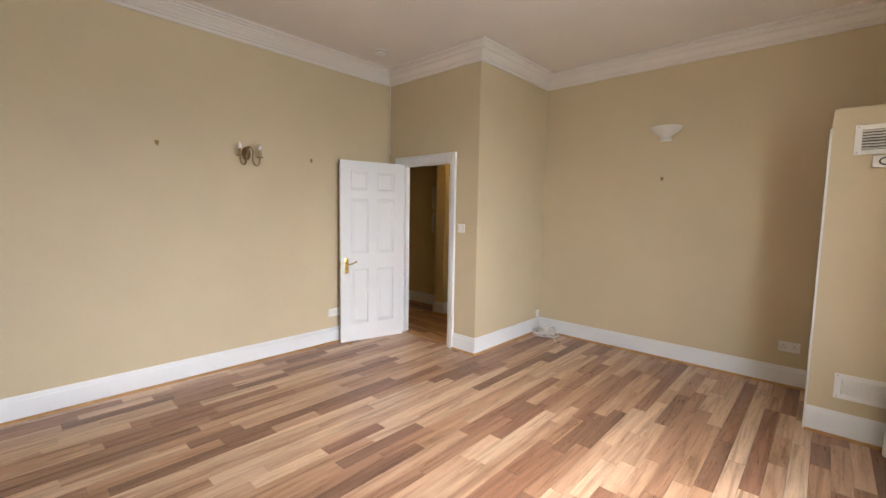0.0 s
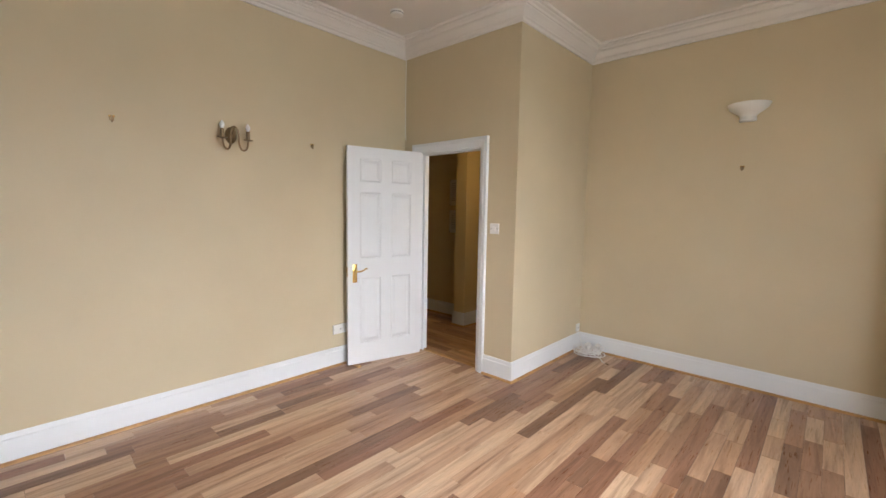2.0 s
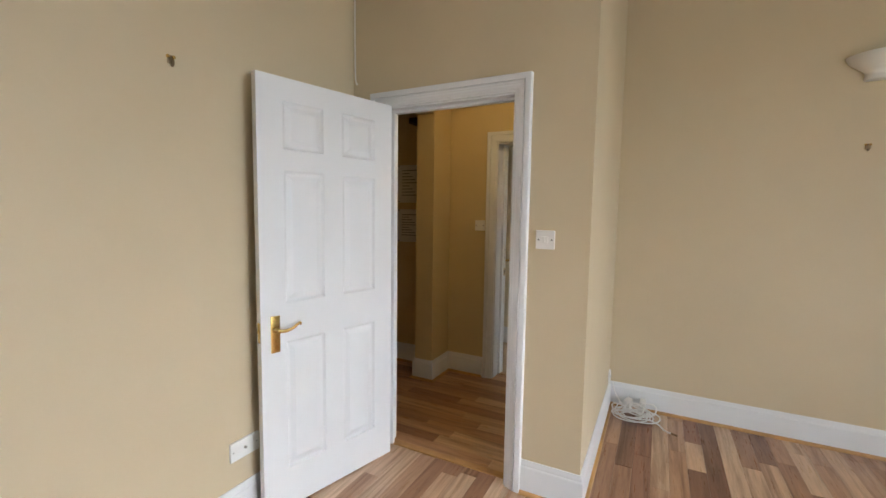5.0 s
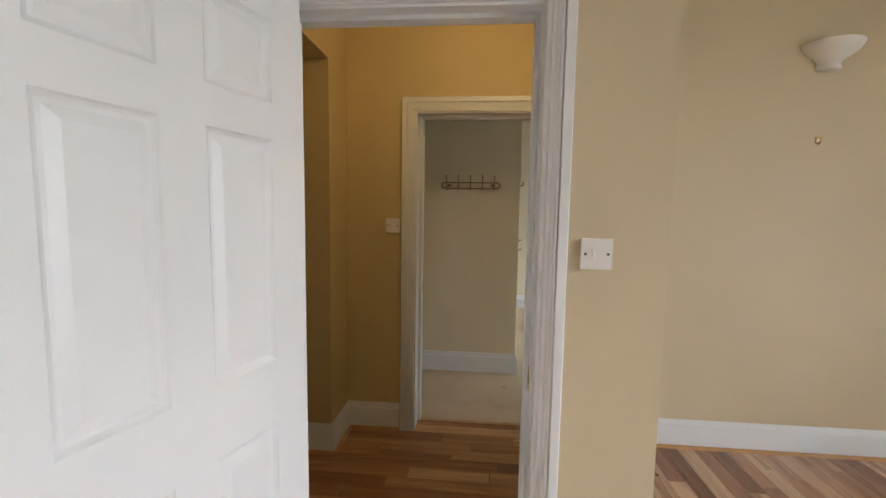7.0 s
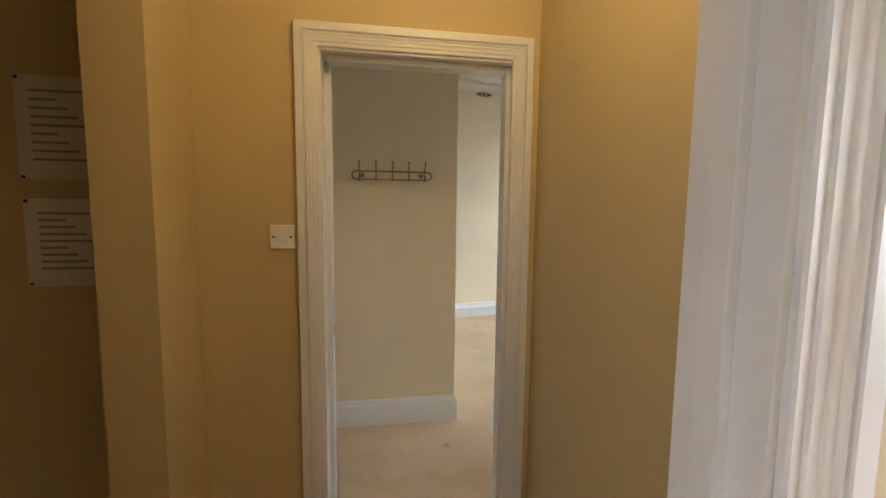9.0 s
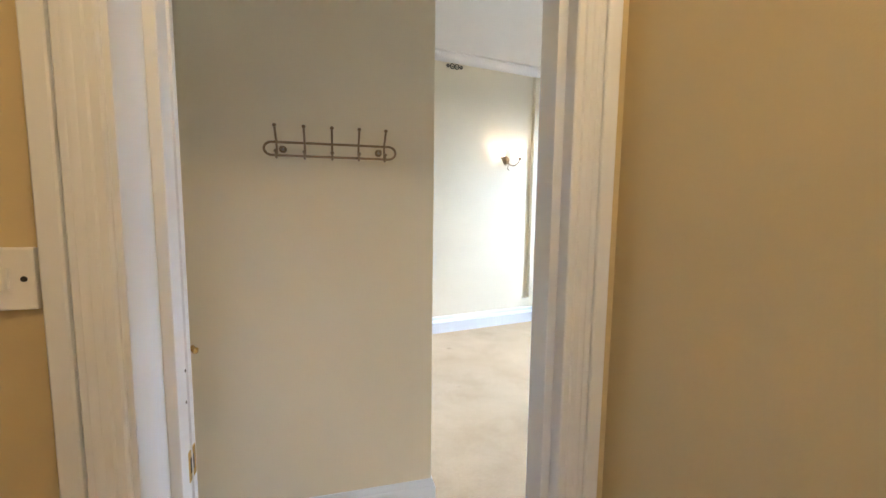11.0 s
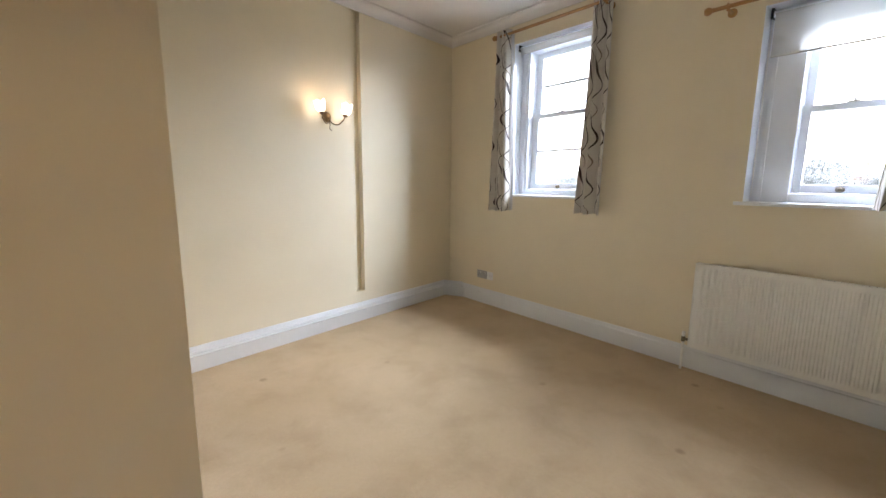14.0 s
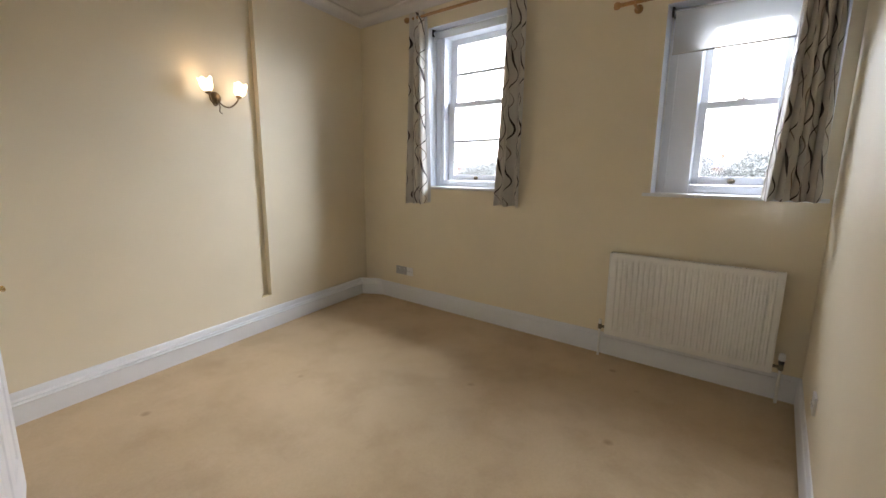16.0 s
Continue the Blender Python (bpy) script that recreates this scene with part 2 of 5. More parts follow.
ANTIQUE = plain("antique_brass", (0.26, 0.185, 0.11), 0.33, 1.0, spread=0.2, scale=30.0, bump=0.06)
IRON = plain("dark_iron", (0.05, 0.045, 0.04), 0.5, 0.6, spread=0.2)
CHROME = plain("grey_steel", (0.5, 0.49, 0.47), 0.3, 1.0, spread=0.1, scale=40.0, bump=0.03)
BEAD_WOOD = plain("beading_wood", (0.47, 0.26, 0.1), 0.4, spread=0.2, scale=9.0, bump=0.1, fine=120.0)
POLE_WOOD = plain("varnished_pole_wood", (0.42, 0.22, 0.08), 0.35, spread=0.2, scale=12.0)
UNDERLAY = plain("joint_dark", (0.09, 0.055, 0.035), 0.8)
CARPET = carpet_stuff("beige_carpet")
CLOTH = curtain_cloth("scroll_curtain")
LINING = plain("curtain_lining", (0.66, 0.66, 0.68), 0.8, spread=0.05)
GLASS = clear_glass("window_glass")
BLIND = veil("blind_cloth", (0.8, 0.8, 0.79), 0.4)
DULL_BRASS = plain("dull_brass", (0.2, 0.165, 0.115), 0.5, 0.6, spread=0.2, scale=30.0, bump=0.06)
PAPER = plain("notice_paper", (0.72, 0.7, 0.66), 0.7, spread=0.03)
INK = plain("grey_print", (0.3, 0.29, 0.27), 0.7)
RADIATOR = plain("radiator_enamel", (0.82, 0.815, 0.78), 0.4, spread=0.02, scale=3.0, bump=0.02)
BULB_GLASS = plain("bulb_glass", (0.82, 0.82, 0.84), 0.12, spread=0.02, bump=0)
LIT_GLASS = glowing("lit_tulip_glass", (1.0, 0.84, 0.62), 0.5)
STONE = plain("exterior_stone", (0.56, 0.42, 0.22), 0.85, spread=0.18, scale=5.0, bump=0.5, fine=60.0)
TONES = [(0.0, (0.53, 0.34, 0.225)), (0.17, (0.38, 0.215, 0.135)), (0.33, (0.61, 0.415, 0.285)), (0.5, (0.25, 0.135, 0.085)),
         (0.6, (0.48, 0.29, 0.18)), (0.76, (0.32, 0.165, 0.105)), (0.86, (0.65, 0.465, 0.325))]
WOOD_Y = wood_strip("laminate_strip_lengthwise", "y", "object", TONES)
WOOD_Y_REST = wood_strip("laminate_strip_lengthwise_rest", "y", "island", TONES)
# Hall strips: the warm bulb's orange cast is put into the tones.
WOOD_X = wood_strip("laminate_strip_crosswise_lamp_tint", "x", "object", [(p, (c[0], c[1] * 0.88, c[2] * 0.68)) for p, c in TONES])


# ---------------------------------------------------------------- mesh helpers
def mesh_object(name, bm, mat, parent=None, smooth=False):
    bmesh.ops.recalc_face_normals(bm, faces=bm.faces)
    me = bpy.data.meshes.new(name)
    bm.to_mesh(me)
    bm.free()
    for mm in mat if isinstance(mat, (list, tuple)) else [mat]:
        me.materials.append(mm)
    if smooth:
        for p in me.polygons:
            p.use_smooth = True
        me.set_sharp_from_angle(angle=radians(38))
    ob = new(name, me)
    if parent is not None:
        ob.parent = parent
    return ob


def part(name, bm, mat, parent, label="", smooth=False):
    ob = mesh_object(name, bm, mat, parent, smooth)
    if label:
        ob["label"] = label
    return ob


def thing(name, label, category, m=None, group=""):
    ob = new(name)
    ob.empty_display_size = 0.1
    tagged(ob, label, category, group)
    if m is not None:
        ob.matrix_world = m
    return ob


def box(x0, x1, y0, y1, z0, z1, bevel=0.0, bm=None):
    own = bmesh.new()
    bmesh.ops.create_cube(own, size=1)
    bmesh.ops.scale(own, vec=(x1 - x0, y1 - y0, z1 - z0), verts=own.verts)
    bmesh.ops.translate(own, vec=((x0 + x1) / 2, (y0 + y1) / 2, (z0 + z1) / 2), verts=own.verts)
    if bevel:
        bmesh.ops.bevel(own, geom=own.edges[:], offset=bevel, segments=2, profile=0.6, affect="EDGES")
    if bm is None:
        return own
    return joined(bm, own)


def joined(a, b, m=None):
    """Adds the bmesh b, moved by m, to a."""
    me = bpy.data.meshes.new("scratch")
    b.to_mesh(me)
    b.free()
    if m is not None:
        me.transform(m)
    a.from_mesh(me)
    bpy.data.meshes.remove(me)
    return a


def turned(profile, steps=24, bm=None, m=None):
    """A solid of revolution round z from (radius, height) pairs."""
    own = bmesh.new()
    rings = []
    for r, z in profile:
        rings.append([own.verts.new((max(r, 1e-5) * math.cos(a), max(r, 1e-5) * math.sin(a), z)) for a in (2 * math.pi * k / steps for k in range(steps))])
    for a, b in zip(rings, rings[1:]):
        for k in range(steps):
            own.faces.new((a[k], a[(k + 1) % steps], b[(k + 1) % steps], b[k]))
    own.faces.new(rings[0][::-1])
    own.faces.new(rings[-1])
    bmesh.ops.remove_doubles(own, verts=own.verts, dist=2e-5)
    if m is not None:
        own.transform(m)
    return own if bm is None else joined(bm, own)


def tube(points, radius, steps=10, bm=None, closed=False):
    """A round bar along points; radius may be a list."""
    own = bmesh.new()
    pts = [Vector(p) for p in points]
    n = len(pts)
    rings, side = [], None
    for i, p in enumerate(pts):
        a = pts[(i - 1) % n] if closed or i else p
        b = pts[(i + 1) % n] if closed or i < n - 1 else p
        d = (b - a).normalized()
        if side is None:
            side = d.orthogonal().normalized()
        side = (side - d * side.dot(d)).normalized()
        up = d.cross(side)
        r = radius[i] if isinstance(radius, (list, tuple)) else radius
        rings.append([own.verts.new(p + (side * math.cos(w) + up * math.sin(w)) * r) for w in (2 * math.pi * k / steps for k in range(steps))])
    pairs = list(zip(rings, rings[1:])) + ([(rings[-1], rings[0])] if closed else [])
    for a, b in pairs:
        for k in range(steps):
            own.faces.new((a[k], a[(k + 1) % steps], b[(k + 1) % steps], b[k]))
    if not closed:
        own.faces.new(rings[0][::-1])
        own.faces.new(rings[-1])
    return own if bm is None else joined(bm, own)


def curve_points(knots, per=8):
    """A smooth line through knots."""
    k = [Vector(p) for p in knots]
    out = []
    for i in range(len(k) - 1):
        p0, p1, p2, p3 = k[max(i - 1, 0)], k[i], k[i + 1], k[min(i + 2, len(k) - 1)]
        for s in range(per):
            u = s / per
            out.append(0.5 * (2 * p1 + (p2 - p0) * u + (2 * p0 - 5 * p1 + 4 * p2 - p3) * u * u + (3 * p1 - p0 - 3 * p2 + p3) * u ** 3))
    return out + [k[-1]]


def sweep(profile, path, m=None, closed=False):
    """A moulding with mitred corners: profile of (out, up) pairs, path in a plane; out is to the path's left."""
    own = bmesh.new()
    p = [Vector(q).to_2d() for q in path]
    n = len(p)
    rings = []
    for i in range(n):
        before = (p[i] - p[i - 1]).normalized() if closed or i else None
        after = (p[(i + 1) % n] - p[i]).normalized() if closed or i < n - 1 else None
        before, after = before or after, after or before
        na, nb = Vector((-before.y, before.x)), Vector((-after.y, after.x))
        mitre = (na + nb) / max(1 + na.dot(nb), 0.2)
        rings.append([own.verts.new((p[i].x + mitre.x * o, p[i].y + mitre.y * o, h)) for o, h in profile])
    pairs = list(zip(rings, rings[1:])) + ([(rings[-1], rings[0])] if closed else [])
    k = len(profile)
    for a, b in pairs:
        for j in range(k):
            own.faces.new((a[j], a[(j + 1) % k], b[(j + 1) % k], b[j]))
    if not closed:
        own.faces.new(rings[0][::-1])
        own.faces.new(rings[-1])
    if m is not None:
        own.transform(m)
    return own


def wall(name, p0, p1, z0, z1, thick, front, back, holes=(), label="", category="wall", reveal=None):
    """A wall whose front face runs from p0 to p1; its thickness lies to the right of that line. holes: (u0, u1, z0, z1)."""
    a, b = Vector(p0), Vector(p1)
    length = (b - a).length
    d = (b - a) / length
    r = Vector((d.y, -d.x))
    us = sorted({0.0, length, *[u for h in holes for u in h[:2]]})
    zs = sorted({z0, z1, *[z for h in holes for z in h[2:]]})
    bm = bmesh.new()

    def v(u, z, w):
        q = a + d * u + r * w
        return bm.verts.new((q.x, q.y, z))

    def solid(i, j):
        if not (0 <= i < len(us) - 1 and 0 <= j < len(zs) - 1):
            return False
        u, z = (us[i] + us[i + 1]) / 2, (zs[j] + zs[j + 1]) / 2
        return not any(h[0] < u < h[1] and h[2] < z < h[3] for h in holes)

    for i in range(len(us) - 1):
        for j in range(len(zs) - 1):
            if not solid(i, j):
                continue
            u0, u1, w0, w1 = us[i], us[i + 1], zs[j], zs[j + 1]
            bm.faces.new((v(u0, w0, 0), v(u1, w0, 0), v(u1, w1, 0), v(u0, w1, 0))).material_index = 0
            bm.faces.new((v(u0, w0, thick), v(u0, w1, thick), v(u1, w1, thick), v(u1, w0, thick))).material_index = 1
            for k, l, e in ((i - 1, j, ((u0, w0), (u0, w1))), (i + 1, j, ((u1, w0), (u1, w1))), (i, j - 1, ((u0, w0), (u1, w0))), (i, j + 1, ((u0, w1), (u1, w1)))):
                if not solid(k, l):
                    (ua, za), (ub, zb) = e
                    inner = reveal and 0 <= k < len(us) - 1 and 0 <= l < len(zs) - 1
                    deep = reveal[1] if inner else thick
                    bm.faces.new((v(ua, za, 0), v(ub, zb, 0), v(ub, zb, deep), v(ua, za, deep))).material_index = 2 if inner else 0
                    if inner:
                        bm.faces.new((v(ua, za, deep), v(ub, zb, deep), v(ub, zb, thick), v(ua, za, thick))).material_index = 1
    bmesh.ops.remove_doubles(bm, verts=bm.verts, dist=1e-4)
    return tagged(mesh_object(name, bm, [front, back] + ([reveal[0]] if reveal else [])), label, category, "", "structure")


def flat(name, corners, z0, z1, mat, label, category):
    bm = bmesh.new()
    lo = [bm.verts.new((x, y, z0)) for x, y in corners]
    hi = [bm.verts.new((x, y, z1)) for x, y in corners]
    bm.faces.new(lo[::-1])
    bm.faces.new(hi)
    for k in range(len(corners)):
        n = (k + 1) % len(corners)
        bm.faces.new((lo[k], lo[n], hi[n], hi[k]))
    return tagged(mesh_object(name, bm, mat), label, category, "", "structure")


# ---------------------------------------------------------------- plan (metres)
XL, XE, YS = -3.776, 0.95, -2.4          # living room: long wall, window wall, wall behind the start
YD, XJ, Y2 = 3.46, -2.43, 4.76           # door wall, corner of the jut, far wall
CEIL_1, CEIL_H, CEIL_2 = 3.055, 2.62, 2.975
HALL_Y, ROOM_Y, DOOR2_Y = 3.58, 4.94, 4.885   # hall side of the door wall, bedroom sides of the wall and of the second door frame
HALL_X = -2.522
WX = 0.60                                # bedroom window wall
PX = -2.640                              # bedroom partition
HY = 5.79                                # wall with the coat hooks
WEST = -3.78


def far_y(x, back=0.0):
    """The bedroom's far wall runs aslant."""
    return 8.733 + back + 0.182 * x


D1 = (-3.56, -2.796, 1.98)
D2 = (-3.365, -2.61, 1.985)
D3 = (6.87, 7.63, 1.98)
WIN1 = (7.06, 7.94, 1.245, 2.71)
WIN2 = (5.0, 5.89, 1.255, 2.47)

# ---------------------------------------------------------------- floors and ceilings
flat("floor", [(XL - 0.3, YS - 0.3), (XE + 0.3, YS - 0.3), (XE + 0.3, Y2 + 0.06), (XJ - 0.02, Y2 + 0.06), (XJ - 0.02, 3.53), (XL - 0.3, 3.53)], -0.12, -0.008, UNDERLAY, "laminate strip floor in mixed brown tones", "floor")
flat("floor_hall", [(-5.5, 3.53), (XJ - 0.02, 3.53), (XJ - 0.02, 4.895), (-5.5, 4.895)], -0.12, -0.008, UNDERLAY, "laminate strip floor of the hall with lamp warmth in its colour", "floor")
flat("carpet", [(WEST - 0.2, 4.895), (WX + 0.1, 4.895), (WX + 0.1, 9.2), (WEST - 0.2, 9.2)], -0.12, 0.0, CARPET, "worn beige fitted carpet with faint stains", "carpet")
flat("ceiling", [(XL - 0.3, YS - 0.3), (XE + 0.3, YS - 0.3), (XE + 0.3, Y2 + 0.1), (XJ - 0.03, Y2 + 0.1), (XJ - 0.03, YD + 0.1), (XL - 0.3, YD + 0.1)], CEIL_1, CEIL_1 + 0.15, CEILING_WHITE, "plain off-white plaster ceiling", "ceiling")
flat("ceiling_hall", [(-5.5, 3.56), (HALL_X + 0.03, 3.56), (HALL_X + 0.03, 4.86), (-5.5, 4.86)], CEIL_H, CEIL_H + 0.12, CEILING_WHITE, "plain plaster hall ceiling", "ceiling")
flat("ceiling_bedroom", [(WEST - 0.2, 4.86), (WX + 0.35, 4.86), (WX + 0.35, 9.3), (WEST - 0.2, 9.3)], CEIL_2, CEIL_2 + 0.15, CEILING_WHITE, "white plaster bedroom ceiling", "ceiling")

# ---------------------------------------------------------------- walls
wall("wall_south", (XL, YS), (XE, YS), 0, CEIL_1, 0.3, PAINT_ROOM, STONE, (), "biscuit painted wall")
wall("wall_east", (XE, YS), (XE, Y2), 0, CEIL_1, 0.55, PAINT_ROOM, STONE, [(2.9, 4.9, 0.7, 2.5)], "biscuit painted wall with one wide window")
wall("wall_north", (XE, Y2), (XJ, Y2), 0, CEIL_1, ROOM_Y - Y2, PAINT_ROOM, PAINT_CREAM, (), "biscuit painted plaster wall")
wall("wall_jut", (XJ, Y2), (XJ, HALL_Y), 0, CEIL_1, XJ - HALL_X, PAINT_ROOM, PAINT_HALL, (), "biscuit painted side of the boxed-out hall")
wall("wall_door", (XJ, YD), (-5.5, YD), 0, CEIL_1, HALL_Y - YD, PAINT_ROOM, PAINT_HALL, [(XJ - D1[1], XJ - D1[0], 0, D1[2])], "biscuit painted wall with a doorway")
wall("wall_west", (XL, YD), (XL, YS), 0, CEIL_1, 0.3, PAINT_ROOM, STONE, (), "long biscuit painted plaster wall")
wall("wall_hall_north", (XJ, Y2), (-5.5, Y2), 0, CEIL_1, DOOR2_Y - Y2, PAINT_HALL, PAINT_CREAM, [(XJ - D2[1], XJ - D2[0], 0, D2[2])], "hall wall with a doorway, lamp yellow put into its paint")
wall("wall_hall_west", (-5.4, Y2), (-5.4, HALL_Y), 0, CEIL_H, 0.1, PAINT_HALL, PAINT_HALL, (), "end wall of the hall, lamp yellow put into its paint")
wall("wall_hall_arch", (-3.785, Y2), (-3.785, HALL_Y), 0, CEIL_H, 0.16, PAINT_HALL, PAINT_HALL, [(0.3, 1.1, 0, 2.19)], "painted hall opening, lamp yellow put into its colour")
wall("wall_bedroom_windows", (WX, ROOM_Y), (WX, 9.1), 0, CEIL_2, 0.42, PAINT_CREAM, STONE,
     [(WIN2[0] - ROOM_Y, WIN2[1] - ROOM_Y, WIN2[2], WIN2[3]), (WIN1[0] - ROOM_Y, WIN1[1] - ROOM_Y, WIN1[2], WIN1[3])], "cream bedroom wall with two deep window reveals", "wall", (SASH_WHITE, 0.2))
FAR_A, FAR_B = Vector((WX + 0.05, far_y(WX + 0.05, 0.05))), Vector((-4.0, far_y(-4.0, 0.05)))
SLOT = [(FAR_A - Vector((x, far_y(x, 0.05)))).length for x in (-0.728, -0.832)]
wall("wall_bedroom_far", FAR_A, FAR_B, 0, CEIL_2, 0.05, PAINT_CREAM, PAINT_CREAM, [(SLOT[0], SLOT[1], 0.285, CEIL_2 - 0.02)], "cream far wall with a shallow upright channel")
wall("wall_bedroom_far_back", (WX + 0.05, far_y(WX + 0.05, 0.103)), (-4.0, far_y(-4.0, 0.103)), 0, CEIL_2, 0.25, PAINT_CREAM, STONE, (), "cream back of the channel in the far wall")
wall("wall_hooks", (PX - 0.1, HY), (WEST, HY), 0, CEIL_2, 0.1, PAINT_CREAM, PAINT_CREAM, (), "cream partition wall")
wall("wall_partition", (PX, 8.37), (PX, HY), 0, CEIL_2, 0.1, PAINT_CREAM, PAINT_CREAM, [(8.37 - D3[1], 8.37 - D3[0], 0, D3[2])], "cream partition wall with a cupboard doorway")
wall("wall_bedroom_west", (WEST, 8.4), (WEST, ROOM_Y), 0, CEIL_2, 0.15, PAINT_CREAM, STONE, (), "cream bedroom wall")

# ---------------------------------------------------------------- skirting, beading, cornices
SKIRT = [(0, 0), (0.018, 0), (0.018, 0.132), (0.0165, 0.138), (0.012, 0.142), (0.012, 0.15), (0.008, 0.16), (0.006, 0.17), (0, 0.17)]
BEAD = [(0.0185, -0.006), (0.036, -0.006), (0.036, 0.003), (0.033, 0.01), (0.027, 0.015), (0.0185, 0.017)]
CORNICE = [(0, 2.9), (0.016, 2.9), (0.02, 2.922), (0.034, 2.932), (0.034, 2.94), (0.04, 2.944), (0.05, 2.966), (0.072, 2.985), (0.072, 2.995), (0.08, 2.998),
           (0.086, 3.014), (0.105, 3.024), (0.105, 3.032), (0.128, 3.036), (0.13, 3.054), (0, 3.054)]
COVING = [(0, 2.885), (0.012, 2.885), (0.014, 2.9), (0.03, 2.93), (0.06, 2.952), (0.084, 2.958), (0.086, 2.974), (0, 2.974)]


def moulding(name, profile, path, mat, label, category, closed=False):
    return tagged(mesh_object(name, sweep(profile, path, None, closed), mat, None, True), label, category, "", "structure")


for nm, prof, mat, lab in (("baseboard", SKIRT, GLOSS_WHITE, "white gloss moulded skirting board"), ("trim_bead", BEAD, BEAD_WOOD, "brown wooden floor beading")):
    moulding(nm + "_jut", prof, [(0.13, Y2), (XJ, Y2), (XJ, YD), (-2.714, YD)], mat, lab, "skirting")
    moulding(nm + "_west", prof, [(-3.645, YD), (XL, YD), (XL, YS), (XE, YS), (XE, 3.92)], mat, lab, "skirting")
    moulding(nm + "_boxing", prof, [(XE - 0.03, 3.92), (0.115, 3.92)], mat, lab, "skirting")
    moulding(nm + "_hall", prof, [(-3.452, Y2), (-3.785, Y2), (-3.785, 4.46), (-3.945, 4.46), (-3.945, Y2), (-5.4, Y2), (-5.4, HALL_Y), (-3.945, HALL_Y)], mat, lab, "skirting")
    moulding(nm + "_hall_east", prof, [(HALL_X, HALL_Y + 0.02), (HALL_X, Y2 - 0.02)], mat, lab, "skirting")
TALL = [(0, 0), (0.05, 0), (0.05, 0.108), (0.054, 0.111), (0.054, 0.118), (0.045, 0.121), (0.038, 0.125), (0.044, 0.128), (0.044, 0.133),
        (0.03, 0.136), (0.023, 0.14), (0.019, 0.152), (0.017, 0.168), (0.012, 0.175), (0, 0.175)]
moulding("baseboard_bedroom", SKIRT, [(XJ, ROOM_Y), (WX, ROOM_Y), (WX, 8.63)], GLOSS_WHITE, "white gloss skirting board", "skirting")
moulding("baseboard_far", TALL, [(WX + 0.03, 8.62), (0.49, far_y(0.49, 0.05)), (PX, far_y(PX, 0.05))], GLOSS_WHITE, "tall moulded white skirting board", "skirting")
moulding("baseboard_partition", SKIRT, [(PX, far_y(PX)), (PX, D3[1] + 0.07)], GLOSS_WHITE, "white gloss skirting board", "skirting")
moulding("baseboard_hooks", SKIRT, [(PX, D3[0] - 0.07), (PX, HY), (WEST, HY), (WEST, DOOR2_Y), (D2[0] - 0.02, DOOR2_Y)], GLOSS_WHITE, "white gloss skirting board", "skirting")
moulding("cornice_living_room", CORNICE, [(XL, YS), (XE, YS), (XE, Y2), (XJ, Y2), (XJ, YD), (XL, YD)], CEILING_WHITE, "stepped white plaster cornice", "cornice", True)
moulding("cornice_bedroom", COVING, [(WX, ROOM_Y), (WX, far_y(WX, 0.05)), (PX, far_y(PX, 0.05)), (PX, HY), (WEST, HY), (WEST, ROOM_Y)], CEILING_WHITE, "plain white coving", "cornice", True)

# ---------------------------------------------------------------- doorways
ARCHI = [(0, 0), (0, 0.01), (0.003, 0.013), (0.014, 0.013), (0.0165, 0.017), (0.027, 0.018), (0.03, 0.021), (0.034, 0.0225), (0.038, 0.022), (0.041, 0.026), (0.0445, 0.0275), (0.0465, 0.026),
         (0.0475, 0.0185), (0.0495, 0.0185), (0.0505, 0.027), (0.053, 0.029), (0.077, 0.029), (0.08, 0.026), (0.081, 0)]
FACE_Y = Matrix(((1, 0, 0, 0), (0, 0, -1, 0), (0, 1, 0, 0), (0, 0, 0, 1)))    # a profile's height turned to -y
FACE_BACK = Matrix(((1, 0, 0, 0), (0, 0, 1, 0), (0, 1, 0, 0), (0, 0, 0, 1)))  # and to +y
FACE_X = Matrix(((0, 0, 1, 0), (1, 0, 0, 0), (0, 1, 0, 0), (0, 0, 0, 1)))     # and to +x


def surround(name, u0, u1, top, m, label):
    path = [(u0, 0), (u0, top), (u1, top), (u1, 0)]
    return tagged(mesh_object(name, sweep(ARCHI, path, m), GLOSS_WHITE, None, True), label, "architrave", "", "structure")


def lining(name, x0, x1, top, y0, y1, stops, label, board=0.01, proud=0.014, hinge_proud=0.014):
    """Jamb boards and door stops within a wall that faces -y; stops: the y range on each jamb and on the head."""
    bm = box(x0, x0 + board, y0, y1, 0, top, 0.001)
    box(x1 - board, x1, y0, y1, 0, top, 0.001, bm)
    box(x0 + board, x1 - board, y0, y1, top - board, top, 0.001, bm)
    (a0, a1), (b0, b1), (c0, c1) = stops
    box(x0 + board, x0 + board + hinge_proud, a0, a1, 0, top - board, 0.002, bm)
    box(x1 - board - proud, x1 - board, b0, b1, 0, top - board, 0.002, bm)
    box(x0 + board + hinge_proud, x1 - board - proud, c0, c1, top - board - proud, top - board, 0.002, bm)
    return tagged(mesh_object(name, bm, GLOSS_WHITE), label, "door frame", "", "structure")


surround("trim_door_1", D1[0], D1[1], D1[2], Matrix.Translation((0, YD, 0)) @ FACE_Y, "white gloss moulded architrave")
surround("trim_door_1_hall", D1[0], D1[1], D1[2], Matrix.Translation((0, HALL_Y, 0)) @ FACE_BACK, "white gloss moulded architrave")
surround("trim_door_2", D2[0] + 0.004, D2[1] - 0.024, D2[2] - 0.004, Matrix.Translation((0, Y2, 0)) @ FACE_Y, "white gloss moulded architrave of the bedroom door")
